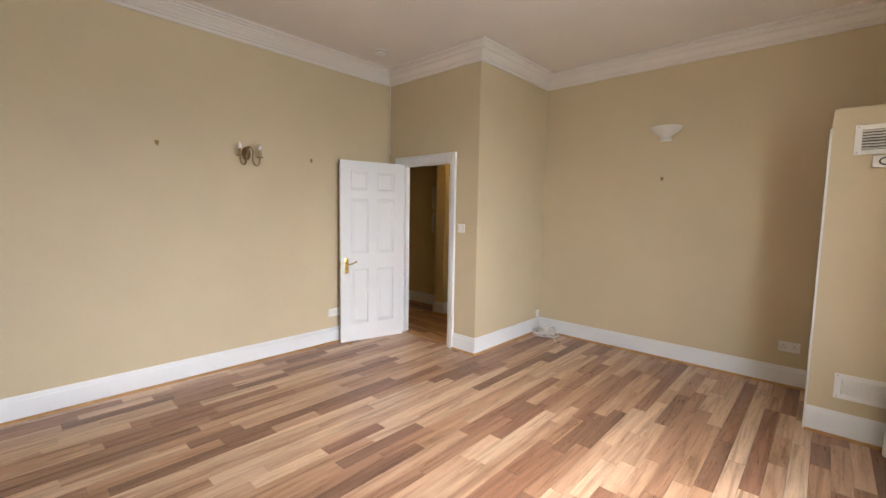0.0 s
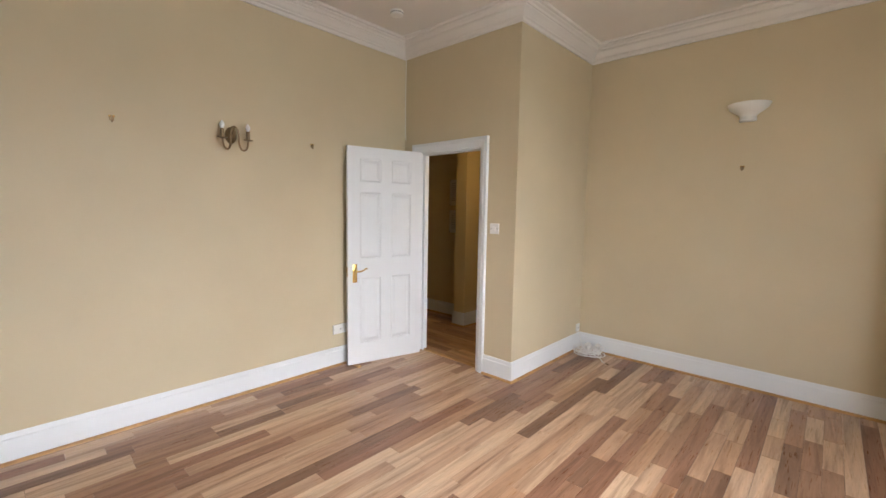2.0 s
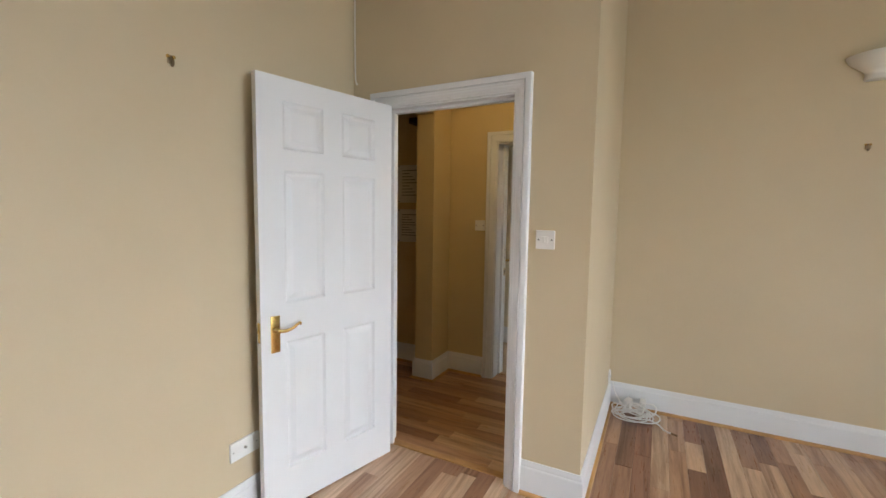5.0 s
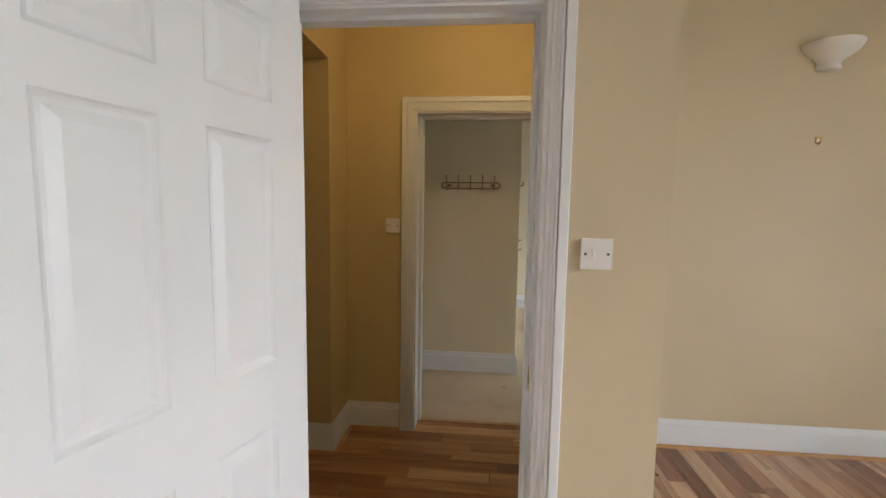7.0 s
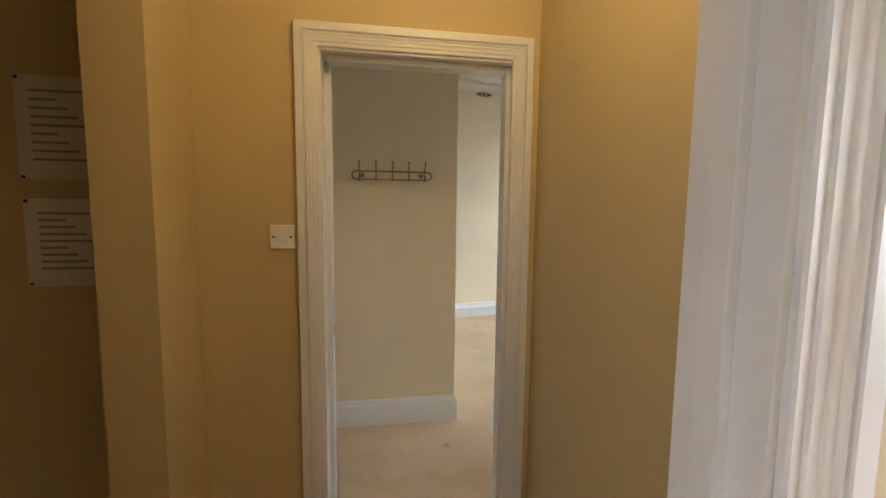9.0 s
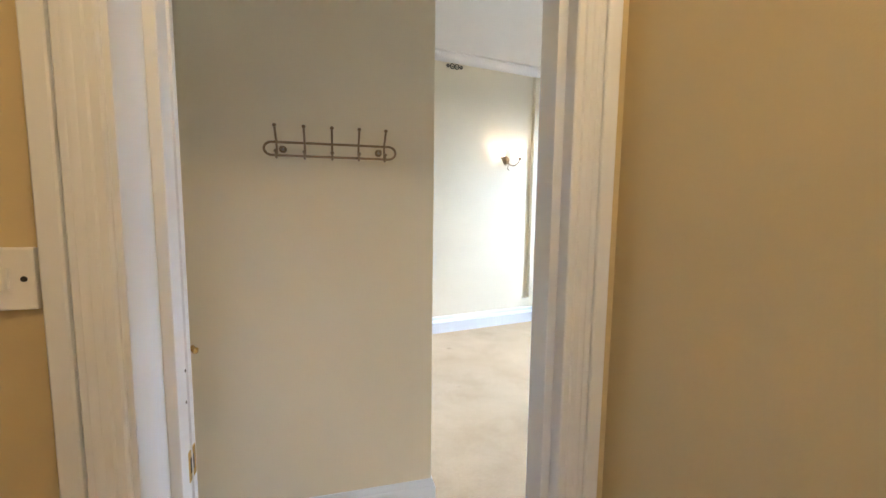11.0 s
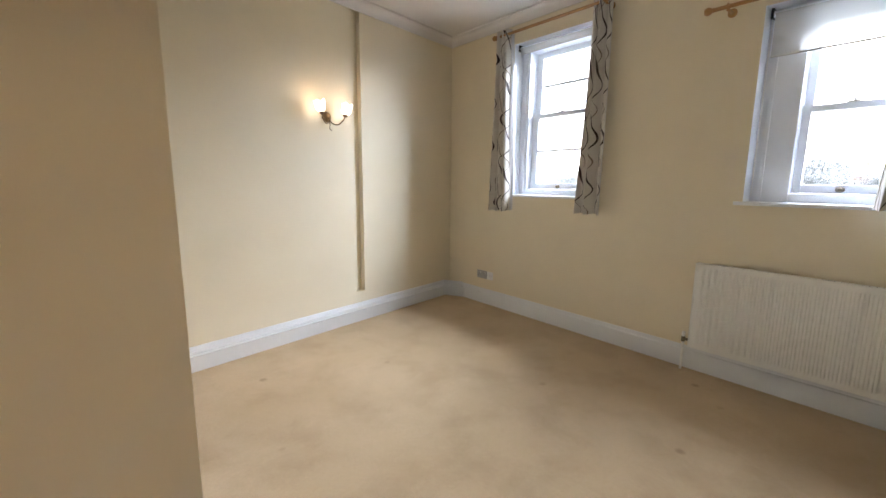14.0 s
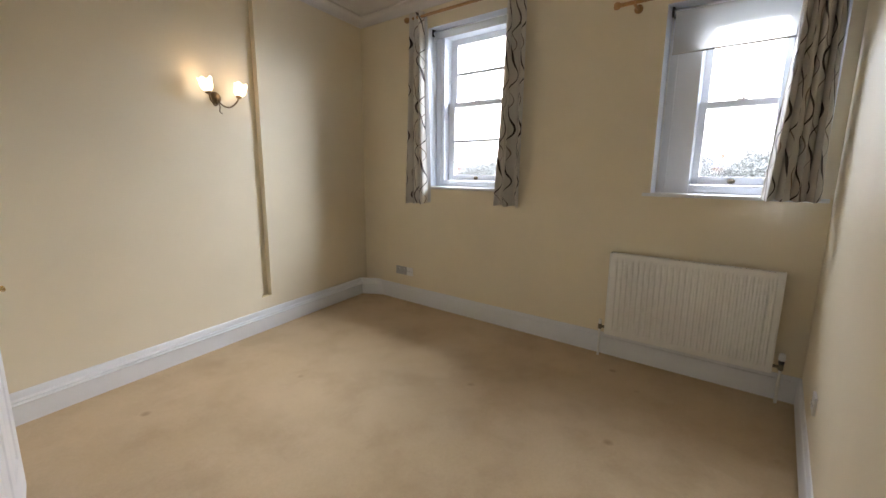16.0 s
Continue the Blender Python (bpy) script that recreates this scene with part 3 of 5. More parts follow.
lining("door_frame_1", D1[0], D1[1], D1[2], YD - 0.002, HALL_Y + 0.002, ((YD + 0.042, YD + 0.06), (YD + 0.042, YD + 0.08), (YD + 0.042, YD + 0.08)), "white gloss door lining with stops", 0.01, 0.014, 0.03)
lining("door_frame_2", D2[0], D2[1], D2[2], Y2 - 0.002, DOOR2_Y + 0.004, ((4.872, 4.955), (4.8, 4.867), (4.8, 4.867)), "white gloss door lining with stops", 0.013, 0.02, 0.02)
SLIM = [(0, 0), (0, 0.01), (0.012, 0.016), (0.045, 0.016), (0.052, 0.008), (0.055, 0)]
tagged(mesh_object("trim_door_3", sweep(SLIM, [(D3[0], 0), (D3[0], D3[2]), (D3[1], D3[2]), (D3[1], 0)], Matrix.Translation((PX, 0, 0)) @ FACE_X), GLOSS_WHITE), "slim white cupboard door surround", "architrave", "", "structure")
bm = box(PX - 0.102, PX + 0.002, D3[0], D3[0] + 0.02, 0, D3[2])
box(PX - 0.102, PX + 0.002, D3[1] - 0.02, D3[1], 0, D3[2], 0, bm)
box(PX - 0.102, PX + 0.002, D3[0] + 0.02, D3[1] - 0.02, D3[2] - 0.02, D3[2], 0, bm)
tagged(mesh_object("door_frame_3", bm, GLOSS_WHITE), "white cupboard door lining", "door frame", "", "structure")
bm = box(D1[0], D1[1], 3.505, 3.55, -0.02, 0.006, 0.003)
tagged(mesh_object("trim_threshold_1", bm, BEAD_WOOD), "brown wooden threshold strip", "threshold", "", "structure")
bm = box(D2[0], D2[1], 4.872, 4.91, -0.02, 0.008, 0.003)
tagged(mesh_object("trim_threshold_2", bm, BEAD_WOOD), "brown wooden threshold strip", "threshold", "", "structure")


def door_leaf(w, h, t):
    """A moulded six-panel leaf: hinge at the origin, x to the free edge, both faces panelled."""
    cols = [0, 0.117, w / 2 - 0.053, w / 2 + 0.053, w - 0.117, w]
    rows = [0, 0.19, 0.797, 0.975, 1.567, 1.66, 1.868, h]
    bm = bmesh.new()
    for side in (-1, 1):
        y = side * t / 2
        for i in range(5):
            for j in range(7):
                x0, x1, z0, z1 = cols[i], cols[i + 1], rows[j], rows[j + 1]
                panel = i in (1, 3) and j in (1, 3, 5)
                loops = [((x0, x1, z0, z1), 0.0)]
                if panel:
                    loops += [((x0 + 0.005, x1 - 0.005, z0 + 0.005, z1 - 0.005), 0.005), ((x0 + 0.012, x1 - 0.012, z0 + 0.012, z1 - 0.012), 0.0095),
                              ((x0 + 0.02, x1 - 0.02, z0 + 0.02, z1 - 0.02), 0.0095), ((x0 + 0.042, x1 - 0.042, z0 + 0.042, z1 - 0.042), 0.002)]
                rings = []
                for (a, b, c, d), sunk in loops:
                    yy = y - side * sunk
                    rings.append([bm.verts.new(p) for p in ((a, yy, c), (b, yy, c), (b, yy, d), (a, yy, d))])
                for r0, r1 in zip(rings, rings[1:]):
                    for k in range(4):
                        bm.faces.new((r0[k], r0[(k + 1) % 4], r1[(k + 1) % 4], r1[k]))
                bm.faces.new(rings[-1])
    for j in range(7):
        for x in (0, w):
            bm.faces.new([bm.verts.new(p) for p in ((x, -t / 2, rows[j]), (x, t / 2, rows[j]), (x, t / 2, rows[j + 1]), (x, -t / 2, rows[j + 1]))])
    for i in range(5):
        for z in (0, h):
            bm.faces.new([bm.verts.new(p) for p in ((cols[i], -t / 2, z), (cols[i + 1], -t / 2, z), (cols[i + 1], t / 2, z), (cols[i], t / 2, z))])
    bmesh.ops.remove_doubles(bm, verts=bm.verts, dist=1e-4)
    return bm


def lever_handle(side, x, z, toward, t):
    """Backplate, boss and scrolled lever on one face; toward: the way the lever points along x."""
    y = side * t / 2
    plate = box(x - 0.021, x + 0.021, min(y, y + side * 0.006), max(y, y + side * 0.006), z - 0.083, z + 0.083, 0.002)
    for dz in (-0.066, 0.066):
        turned([(0.005, 0), (0.0045, 0.003), (0, 0.004)], 10, plate, Matrix.Translation((x, y + side * 0.006, z + dz)) @ pose(0, 0, 0, -90 * side))
    grip = turned([(0.014, 0), (0.013, 0.012), (0.009, 0.016), (0.008, 0.034), (0.01, 0.04), (0, 0.046)], 14, None, Matrix.Translation((x, y + side * 0.005, z + 0.022)) @ pose(0, 0, 0, -90 * side))
    k = curve_points([(x, y + side * 0.04, z + 0.022), (x + toward * 0.03, y + side * 0.045, z + 0.019), (x + toward * 0.062, y + side * 0.048, z + 0.028), (x + toward * 0.085, y + side * 0.048, z + 0.042),
                      (x + toward * 0.098, y + side * 0.045, z + 0.044), (x + toward * 0.1, y + side * 0.042, z + 0.034)], 5)
    tube(k, [0.0085 - 0.004 * i / len(k) for i in range(len(k))], 8, grip)
    return plate, grip


def make_door(name, label, hinge, free, h, width, handle_z, hinge_side=1):
    d = (Vector(free) - Vector(hinge)).normalized()
    m = Matrix(((d.x, -d.y, 0, hinge[0]), (d.y, d.x, 0, hinge[1]), (0, 0, 1, 0.008), (0, 0, 0, 1)))
    root = thing(name, label, "door", m)
    root["kind"] = "structure"
    leaf = part("leaf", door_leaf(width, h, 0.036), GLOSS_WHITE, root)
    for s in (-1, 1):
        plate, grip = lever_handle(s, width - 0.064, handle_z, -1, 0.036)
        pl = part("door_handle", plate, BRASS, root, "brass lever handle on a backplate", True)
        part("lever", grip, BRASS, pl, "", True)
    latch = box(width - 0.001, width + 0.0015, -0.011, 0.011, handle_z - 0.03, handle_z + 0.06)
    box(width, width + 0.006, -0.006, 0.006, handle_z + 0.01, handle_z + 0.028, 0.002, latch)
    part("latch_plate", latch, BRASS, root, "brass latch plate")
    for z in (0.2, 1.0, 1.72):
        hg = turned([(0.006, 0), (0.006, 0.075)], 8, None, Matrix.Translation((-0.004, hinge_side * 0.02, z)))
        part("hinge", hg, CHROME, root)
    return root


door_1 = make_door("door_1", "open white six-panel door with brass lever handle", (-3.502, 3.4245), (-3.689, 2.688), 1.968, 0.745, 0.842, -1)
door_2 = make_door("door_2", "open white six-panel bedroom door with brass handle", (-3.345, 4.915), (-3.6, 5.64), 1.963, 0.72, 0.9)
door_3 = make_door("door_3", "white six-panel cupboard door standing ajar", (-2.598, 6.895), (-2.497, 7.65), 1.955, 0.755, 0.885)
bm = tube(curve_points([(0.47, -0.02, 1.7), (0.47, -0.05, 1.695), (0.47, -0.075, 1.705), (0.47, -0.07, 1.745)], 6), 0.005, 8)
box(0.455, 0.485, -0.024, -0.018, 1.67, 1.75, 0.002, bm)
part("coat_hook", bm, IRON, door_3, "dark metal coat hook", True)
bm = box(0.69, 0.73, -0.035, -0.018, 1.0, 1.04, 0.004)
tube([(0.715, -0.035, 1.02), (0.725, -0.06, 1.03)], 0.005, 8, bm)
part("bolt", bm, IRON, door_3, "small dark bolt", True)
tagged(door_1, "open white six-panel door with brass lever handle", "door")


# ---------------------------------------------------------------- bedroom windows
def sash_window(name, label, win, sash_x, bars, meet, jamb=0.07, stile=0.045):
    y0, y1, z0, z1 = win
    root = thing(name, label, "window")
    root["kind"] = "structure"
    bx = sash_x - 0.07
    fr = box(bx, bx + 0.15, y0, y0 + jamb, z0, z1, 0.003)
    box(bx, bx + 0.15, y1 - jamb, y1, z0, z1, 0.003, fr)
    box(bx, bx + 0.15, y0 + jamb, y1 - jamb, z1 - 0.07, z1, 0.003, fr)
    box(bx, bx + 0.15, y0 + jamb, y1 - jamb, z0, z0 + 0.06, 0.003, fr)
    box(bx - 0.008, bx + 0.001, y0 + 0.045, y0 + 0.065, z0 + 0.03, z1 - 0.05, 0.002, fr)
    box(bx - 0.008, bx + 0.001, y1 - 0.065, y1 - 0.045, z0 + 0.03, z1 - 0.05, 0.002, fr)
    box(bx - 0.008, bx + 0.001, y0 + 0.065, y1 - 0.065, z1 - 0.065, z1 - 0.045, 0.002, fr)
    part("window_frame", fr, SASH_WHITE, root)
    a, b = y0 + jamb + 0.002, y1 - jamb - 0.002
    for low, (zb, zt), x in ((True, (z0 + 0.062, meet + 0.02), sash_x), (False, (meet - 0.02, z1 - 0.072), sash_x + 0.04)):
        foot = 0.055 if low else 0.04
        head = 0.04 if low else 0.05
        s = box(x, x + 0.036, a, a + stile, zb, zt, 0.003)
        box(x, x + 0.036, b - stile, b, zb, zt, 0.003, s)
        box(x, x + 0.036, a + stile, b - stile, zb, zb + foot, 0.003, s)
        box(x, x + 0.036, a + stile, b - stile, zt - head, zt, 0.003, s)
        if bars:
            zm = (zb + foot + zt - head) / 2
            box(x + 0.004, x + 0.032, a + stile, b - stile, zm - 0.012, zm + 0.012, 0.003, s)
        sash = part("sash", s, SASH_WHITE, root)
        panes = [(zb + foot, zt - head)] if not bars else [(zb + foot, (zb + foot + zt - head) / 2 - 0.009), ((zb + foot + zt - head) / 2 + 0.009, zt - head)]
        for p0, p1 in panes:
            g = part("pane", box(x + 0.016, x + 0.02, a + stile, b - stile, p0, p1), GLASS, sash)
            g.visible_shadow = False
    mid = (y0 + y1) / 2
    lift = turned([(0.024, 0), (0.024, 0.006), (0.016, 0.014), (0.012, 0.022), (0, 0.024)], 14, None, pose(sash_x, mid, z0 + 0.088, 0, -90, 0) @ Matrix.Diagonal((0.7, 1, 1, 1)))
    part("sash_lift", lift, DULL_BRASS, root, "small brass sash lift", True)
    lock = box(sash_x - 0.004, sash_x + 0.034, mid - 0.03, mid + 0.03, meet + 0.02, meet + 0.028, 0.002)
    turned([(0.008, 0), (0.006, 0.012), (0.01, 0.02), (0, 0.026)], 12, lock, pose(sash_x + 0.012, mid - 0.005, meet + 0.026))
    part("sash_lock", lock, CHROME, root, "metal sash fastener", True)
    part("window_sill", box(WX - 0.022, sash_x - 0.065, y0 - 0.045, y1 + 0.045 if y1 > 7 else y1 + 0.05, z0 - 0.022, z0 + 0.002, 0.005), GLOSS_WHITE, root)
    part("exterior_sill", box(sash_x + 0.08, WX + 0.5, y0 - 0.05, y1 + 0.05, z0 - 0.08, z0 + 0.02, 0.005), STONE, root, "pale stone outer sill")
    return root


sash_window("window_1", "white painted sash window with horizontal glazing bars", WIN1, WX + 0.2, True, 2.03, 0.1, 0.07)
sash_window("window_2", "white painted sash window with single large panes", WIN2, WX + 0.2, False, 1.846, 0.208)

# ---------------------------------------------------------------- added lamps for the windows' daylight, and the hall bulb
window_lamp(look((XE + 0.5, 1.5, 1.6), (XE - 2, 1.5, 1.6)), 1.95, 1.75, DAY_1)
# Two added lamps hang unseen outside and strengthen the sky's light.
for yc, zt in ((5.45, 2.47), (7.47, 2.71)):
    window_lamp(look((2.6, yc, zt + 0.8), (0.6, yc, zt - 0.55)), 2.0, 1.5, DAY_2, (0.78, 0.95, 1.14))
bulb_lamp((-2.9, 3.84, 2.36), HALL_W, (1.0, 0.76, 0.41), 0.06)


# ---------------------------------------------------------------- living room: boxing in the corner
def grille(name, label, x0, x1, z0, z1, y, slats):
    root = thing(name, label, "vent", group="boxing vents")
    fr = bmesh.new()
    for a, b, c, d in ((x0, x0 + 0.035, z0, z1), (x1 - 0.035, x1, z0, z1), (x0 + 0.035, x1 - 0.035, z0, z0 + 0.03), (x0 + 0.035, x1 - 0.035, z1 - 0.03, z1)):
        box(a, b, y - 0.012, y, c, d, 0.002, fr)
    part("frame", fr, PLASTIC_WHITE, root)
    # Dark sheet on the panel, painting in the shade between the slats.
    part("backing", box(x0 + 0.03, x1 - 0.03, y - 0.002, y + 0.001, z0 + 0.025, z1 - 0.025), PLASTIC_AND_SHADE, root, "dark sheet for the shade behind the slats")
    step = (z1 - z0 - 0.06) / slats
    for k in range(slats):
        z = z0 + 0.03 + step * (k + 0.5)
        sl = box(x0 + 0.036, x1 - 0.036, -0.007, 0.007, -0.0022, 0.0022)
        sl.transform(pose(0, y - 0.007, z, 40, 0, 0))
        part("slat", sl, PLASTIC_WHITE, root)
    for sx in (x0 + 0.015, x1 - 0.015):
        for sz in (z0 + 0.014, z1 - 0.014):
            part("screw", turned([(0.005, 0), (0.004, 0.003), (0, 0.0035)], 8, None, pose(sx, y - 0.012, sz, 90)), CHROME, root)
    return root


BX, BY, BZ = 0.115, 3.92, 2.15
boxing = thing("boxed_in_cupboard", "biscuit painted boxed-in cupboard with white side trim", "cupboard")
boxing["kind"] = "structure"
part("front_panel", box(BX, XE - 0.002, BY, BY + 0.03, 0, BZ, 0.002), PAINT_ROOM, boxing)
part("top_panel", box(BX + 0.004, XE - 0.002, BY + 0.03, Y2 - 0.003, BZ - 0.03, BZ - 0.002), PAINT_ROOM, boxing)
part("side_panel", box(BX + 0.02, BX + 0.05, BY + 0.03, Y2 - 0.003, 0.0, BZ - 0.03), PAINT_ROOM, boxing)
part("side_door", box(BX + 0.004, BX + 0.02, BY + 0.09, Y2 - 0.1, 0.02, 1.93, 0.003), GLOSS_WHITE, boxing, "white painted side door")
bm = box(BX - 0.012, BX + 0.02, BY + 0.002, BY + 0.085, 0.0, 2.03, 0.004)
box(BX - 0.012, BX + 0.02, Y2 - 0.095, Y2 - 0.004, 0.0, 1.99, 0.004, bm)
box(BX - 0.008, BX + 0.02, BY + 0.086, Y2 - 0.096, 1.94, 1.99, 0.004, bm)
part("side_frame", bm, GLOSS_WHITE, boxing, "chipped white door frame")
grille("vent_grille", "white louvred vent grille high on the boxing", 0.222, 0.56, 1.85, 2.035, BY, 7)
grille("vent_grille", "white louvred vent grille low on the boxing", 0.242, 0.6, 0.265, 0.43, BY, 8)
ctl = thing("thermostat_box", "small white control box under a vent", "thermostat")
part("case", box(0.31, 0.44, BY - 0.035, BY, 1.765, 1.84, 0.006), PLASTIC_WHITE, ctl)
ring = tube([(0.37 + 0.028 * math.cos(a), BY - 0.037, 1.802 + 0.022 * math.sin(a)) for a in np.linspace(0, 2 * math.pi, 20, endpoint=False)], 0.004, 8, None, True)
part("dial", ring, PLASTIC_AND_SHADE, ctl, "dark ring dial", True)
board = thing("ironing_board", "white covered folded board leaning on the boxing", "ironing board")
prof = [(-0.16, 0.0), (-0.165, 0.3), (-0.16, 0.7), (-0.12, 0.95), (-0.05, 1.09), (0.05, 1.09), (0.12, 0.95), (0.16, 0.7), (0.165, 0.3), (0.16, 0.0)]
bm = bmesh.new()
a = [bm.verts.new((x, 0, z)) for x, z in prof]
b = [bm.verts.new((x, 0.035, z)) for x, z in prof]
bm.faces.new(a[::-1]), bm.faces.new(b)
for k in range(len(prof)):
    bm.faces.new((a[k], a[(k + 1) % len(prof)], b[(k + 1) % len(prof)], b[k]))
bmesh.ops.bevel(bm, geom=bm.edges[:], offset=0.008, segments=2, affect="EDGES")
bm.transform(pose(0.64, BY - 0.15, 0.0, -6.5, 3, 0))
part("cover", bm, LINING, board, "", True)
k = curve_points([(0.5, BY - 0.17, 0.62), (0.49, BY - 0.175, 0.7), (0.53, BY - 0.18, 0.76), (0.56, BY - 0.18, 0.6), (0.54, BY - 0.185, 0.45), (0.49, BY - 0.17, 0.36), (0.53, BY - 0.18, 0.33)], 6)
part("cord", tube(k, 0.006, 8), PLASTIC_AND_SHADE, board, "black looped cord", True)


# ---------------------------------------------------------------- living room: wall fittings
def candle_sconce():
    """Local: wall plane y = 0, room towards -y."""
    root = thing("wall_light", "unlit twin-candle antique brass wall light", "wall light")
    plate = turned([(0.04, 0), (0.039, 0.006), (0.03, 0.012), (0.026, 0.02), (0.016, 0.028), (0, 0.032)], 24, None, pose(0, 0, 0.014, 90))
    for v in plate.verts:
        v.co.z = 0.014 + (v.co.z - 0.014) * 1.5
    part("backplate", plate, ANTIQUE, root, "", True)
    part("stem", tube(curve_points([(0, -0.028, 0.02), (0, -0.055, 0.04), (0, -0.07, 0.066)], 5), 0.006, 10), ANTIQUE, root, "", True)
    for s in (-1, 1):
        k = curve_points([(0, -0.072, 0.07), (s * 0.02, -0.072, 0.056), (s * 0.028, -0.072, 0.015), (s * 0.028, -0.074, -0.04), (s * 0.04, -0.08, -0.083), (s * 0.062, -0.086, -0.092),
                          (s * 0.081, -0.088, -0.07), (s * 0.0875, -0.088, -0.024)], 7)
        arm = part("arm", tube(k, 0.007, 10), ANTIQUE, root, "", True)
        dish = turned([(0.006, -0.006), (0.02, -0.003), (0.031, 0.002), (0.032, 0.005), (0.02, 0.003), (0.0135, 0.005), (0.0135, 0.062), (0.0115, 0.064), (0, 0.064)], 20, None, pose(s * 0.0875, -0.088, -0.02))
        part("candle_holder", dish, ANTIQUE, arm, "", True)
        bulb = turned([(0.009, 0), (0.011, 0.008), (0.0165, 0.022), (0.0165, 0.032), (0.01, 0.046), (0.003, 0.056), (0, 0.058)], 16, None, pose(s * 0.0875, -0.088, 0.043))
        part("bulb", bulb, BULB_GLASS, arm, "clear candle bulb", True)
    return root


sconce = candle_sconce()
sconce.matrix_world = Matrix(((0, -1, 0, XL), (1, 0, 0, 1.777), (0, 0, 1, 1.925), (0, 0, 0, 1)))

up = thing("uplighter", "white plaster bowl uplighter on the wall", "wall light")
bowl = turned([(0, 0.0), (0.048, 0.0), (0.058, 0.004), (0.06, 0.016), (0.056, 0.027), (0.056, 0.04), (0.068, 0.056), (0.102, 0.078), (0.13, 0.102), (0.143, 0.126), (0.146, 0.138), (0.138, 0.136), (0.1, 0.1), (0, 0.06)], 32)
bmesh.ops.bisect_plane(bowl, geom=bowl.verts[:] + bowl.edges[:] + bowl.faces[:], plane_co=(0, 0, 0), plane_no=(0, 1, 0), clear_outer=True)
part("bowl", bowl, PLASTIC_WHITE, up, "", True)
part("back_plate", box(-0.05, 0.05, -0.004, 0.0, 0.0, 0.1), PLASTIC_WHITE, up)
up.matrix_world = pose(-1.108, Y2, 2.18)


def picture_hook(m, label):
    root = thing("picture_hook", label, "hook", m, "picture hooks")
    bm = turned([(0.005, 0), (0.005, 0.004), (0.003, 0.007), (0, 0.008)], 10, None, pose(-0.007, 0, 0.008, 90))
    turned([(0.005, 0), (0.005, 0.004), (0.003, 0.007), (0, 0.008)], 10, bm, pose(0.008, 0, 0.008, 90))
    part("pins", bm, BRASS, root, "", True)
    k = box(-0.01, 0.01, -0.003, 0, -0.012, 0.012, 0.002)
    tube(curve_points([(0, -0.002, -0.01), (0, -0.008, -0.018), (0, -0.014, -0.012), (0, -0.014, -0.004)], 4), 0.003, 6, k)
    part("plate", k, ANTIQUE, root, "", True)
    return root


TURN_X = Matrix(((0, -1, 0, 0), (1, 0, 0, 0), (0, 0, 1, 0), (0, 0, 0, 1)))     # local -y turned to +x
for y, z in ((1.095, 1.95), (2.423, 1.943)):
    picture_hook(Matrix.Translation((XL, y, z)) @ TURN_X @ Matrix.Scale(1.3, 4), "small brass picture hook on the long wall")
picture_hook(pose(-1.12, Y2, 1.816) @ Matrix.Scale(1.3, 4), "small brass picture hook under the uplighter")

alarm = thing("smoke_alarm", "round white ceiling smoke alarm", "smoke alarm")
bm = turned([(0.054, 0), (0.054, -0.008), (0.05, -0.012), (0.05, -0.02), (0.052, -0.024), (0.05, -0.034), (0.036, -0.04), (0, -0.041)], 28)
part("body", bm, PLASTIC_WHITE, alarm, "", True)
bm = bmesh.new()
for k in range(16):
    a = 2 * math.pi * k / 16
    joined(bm, box(-0.006, 0.006, -0.001, 0.001, -0.021, -0.014), pose(0.0505 * math.cos(a), 0.0505 * math.sin(a), 0, 0, 0, math.degrees(a) + 90))
part("slots", bm, PLASTIC_AND_SHADE, alarm, "ring of dark air slots")
part("button", turned([(0.008, 0), (0.008, -0.003), (0, -0.004)], 12, None, pose(0.02, 0.01, -0.0395)), PLASTIC_WHITE, alarm)
alarm.matrix_world = pose(-3.31, 2.94, CEIL_1)

wire = thing("cable", "thin white cable hanging in the corner", "cable")
k = curve_points([(XL + 0.02, YD - 0.01, 2.9), (XL + 0.018, YD - 0.012, 2.5), (XL + 0.02, YD - 0.012, 2.2), (XL + 0.035, YD - 0.02, 2.13), (XL + 0.05, YD - 0.03, 2.125)], 6)
part("lead", tube(k, 0.004, 6), PLASTIC_WHITE, wire, "", True)
bm = tube(curve_points([(XL + 0.07, YD - 0.12, CEIL_1 - 0.004), (XL + 0.12, YD - 0.16, CEIL_1 - 0.004), (XL + 0.25, YD - 0.15, CEIL_1 - 0.004), (XL + 0.36, YD - 0.14, CEIL_1 - 0.005)], 5), 0.004, 6)
part("ceiling_lead", bm, PLASTIC_WHITE, wire, "", True)


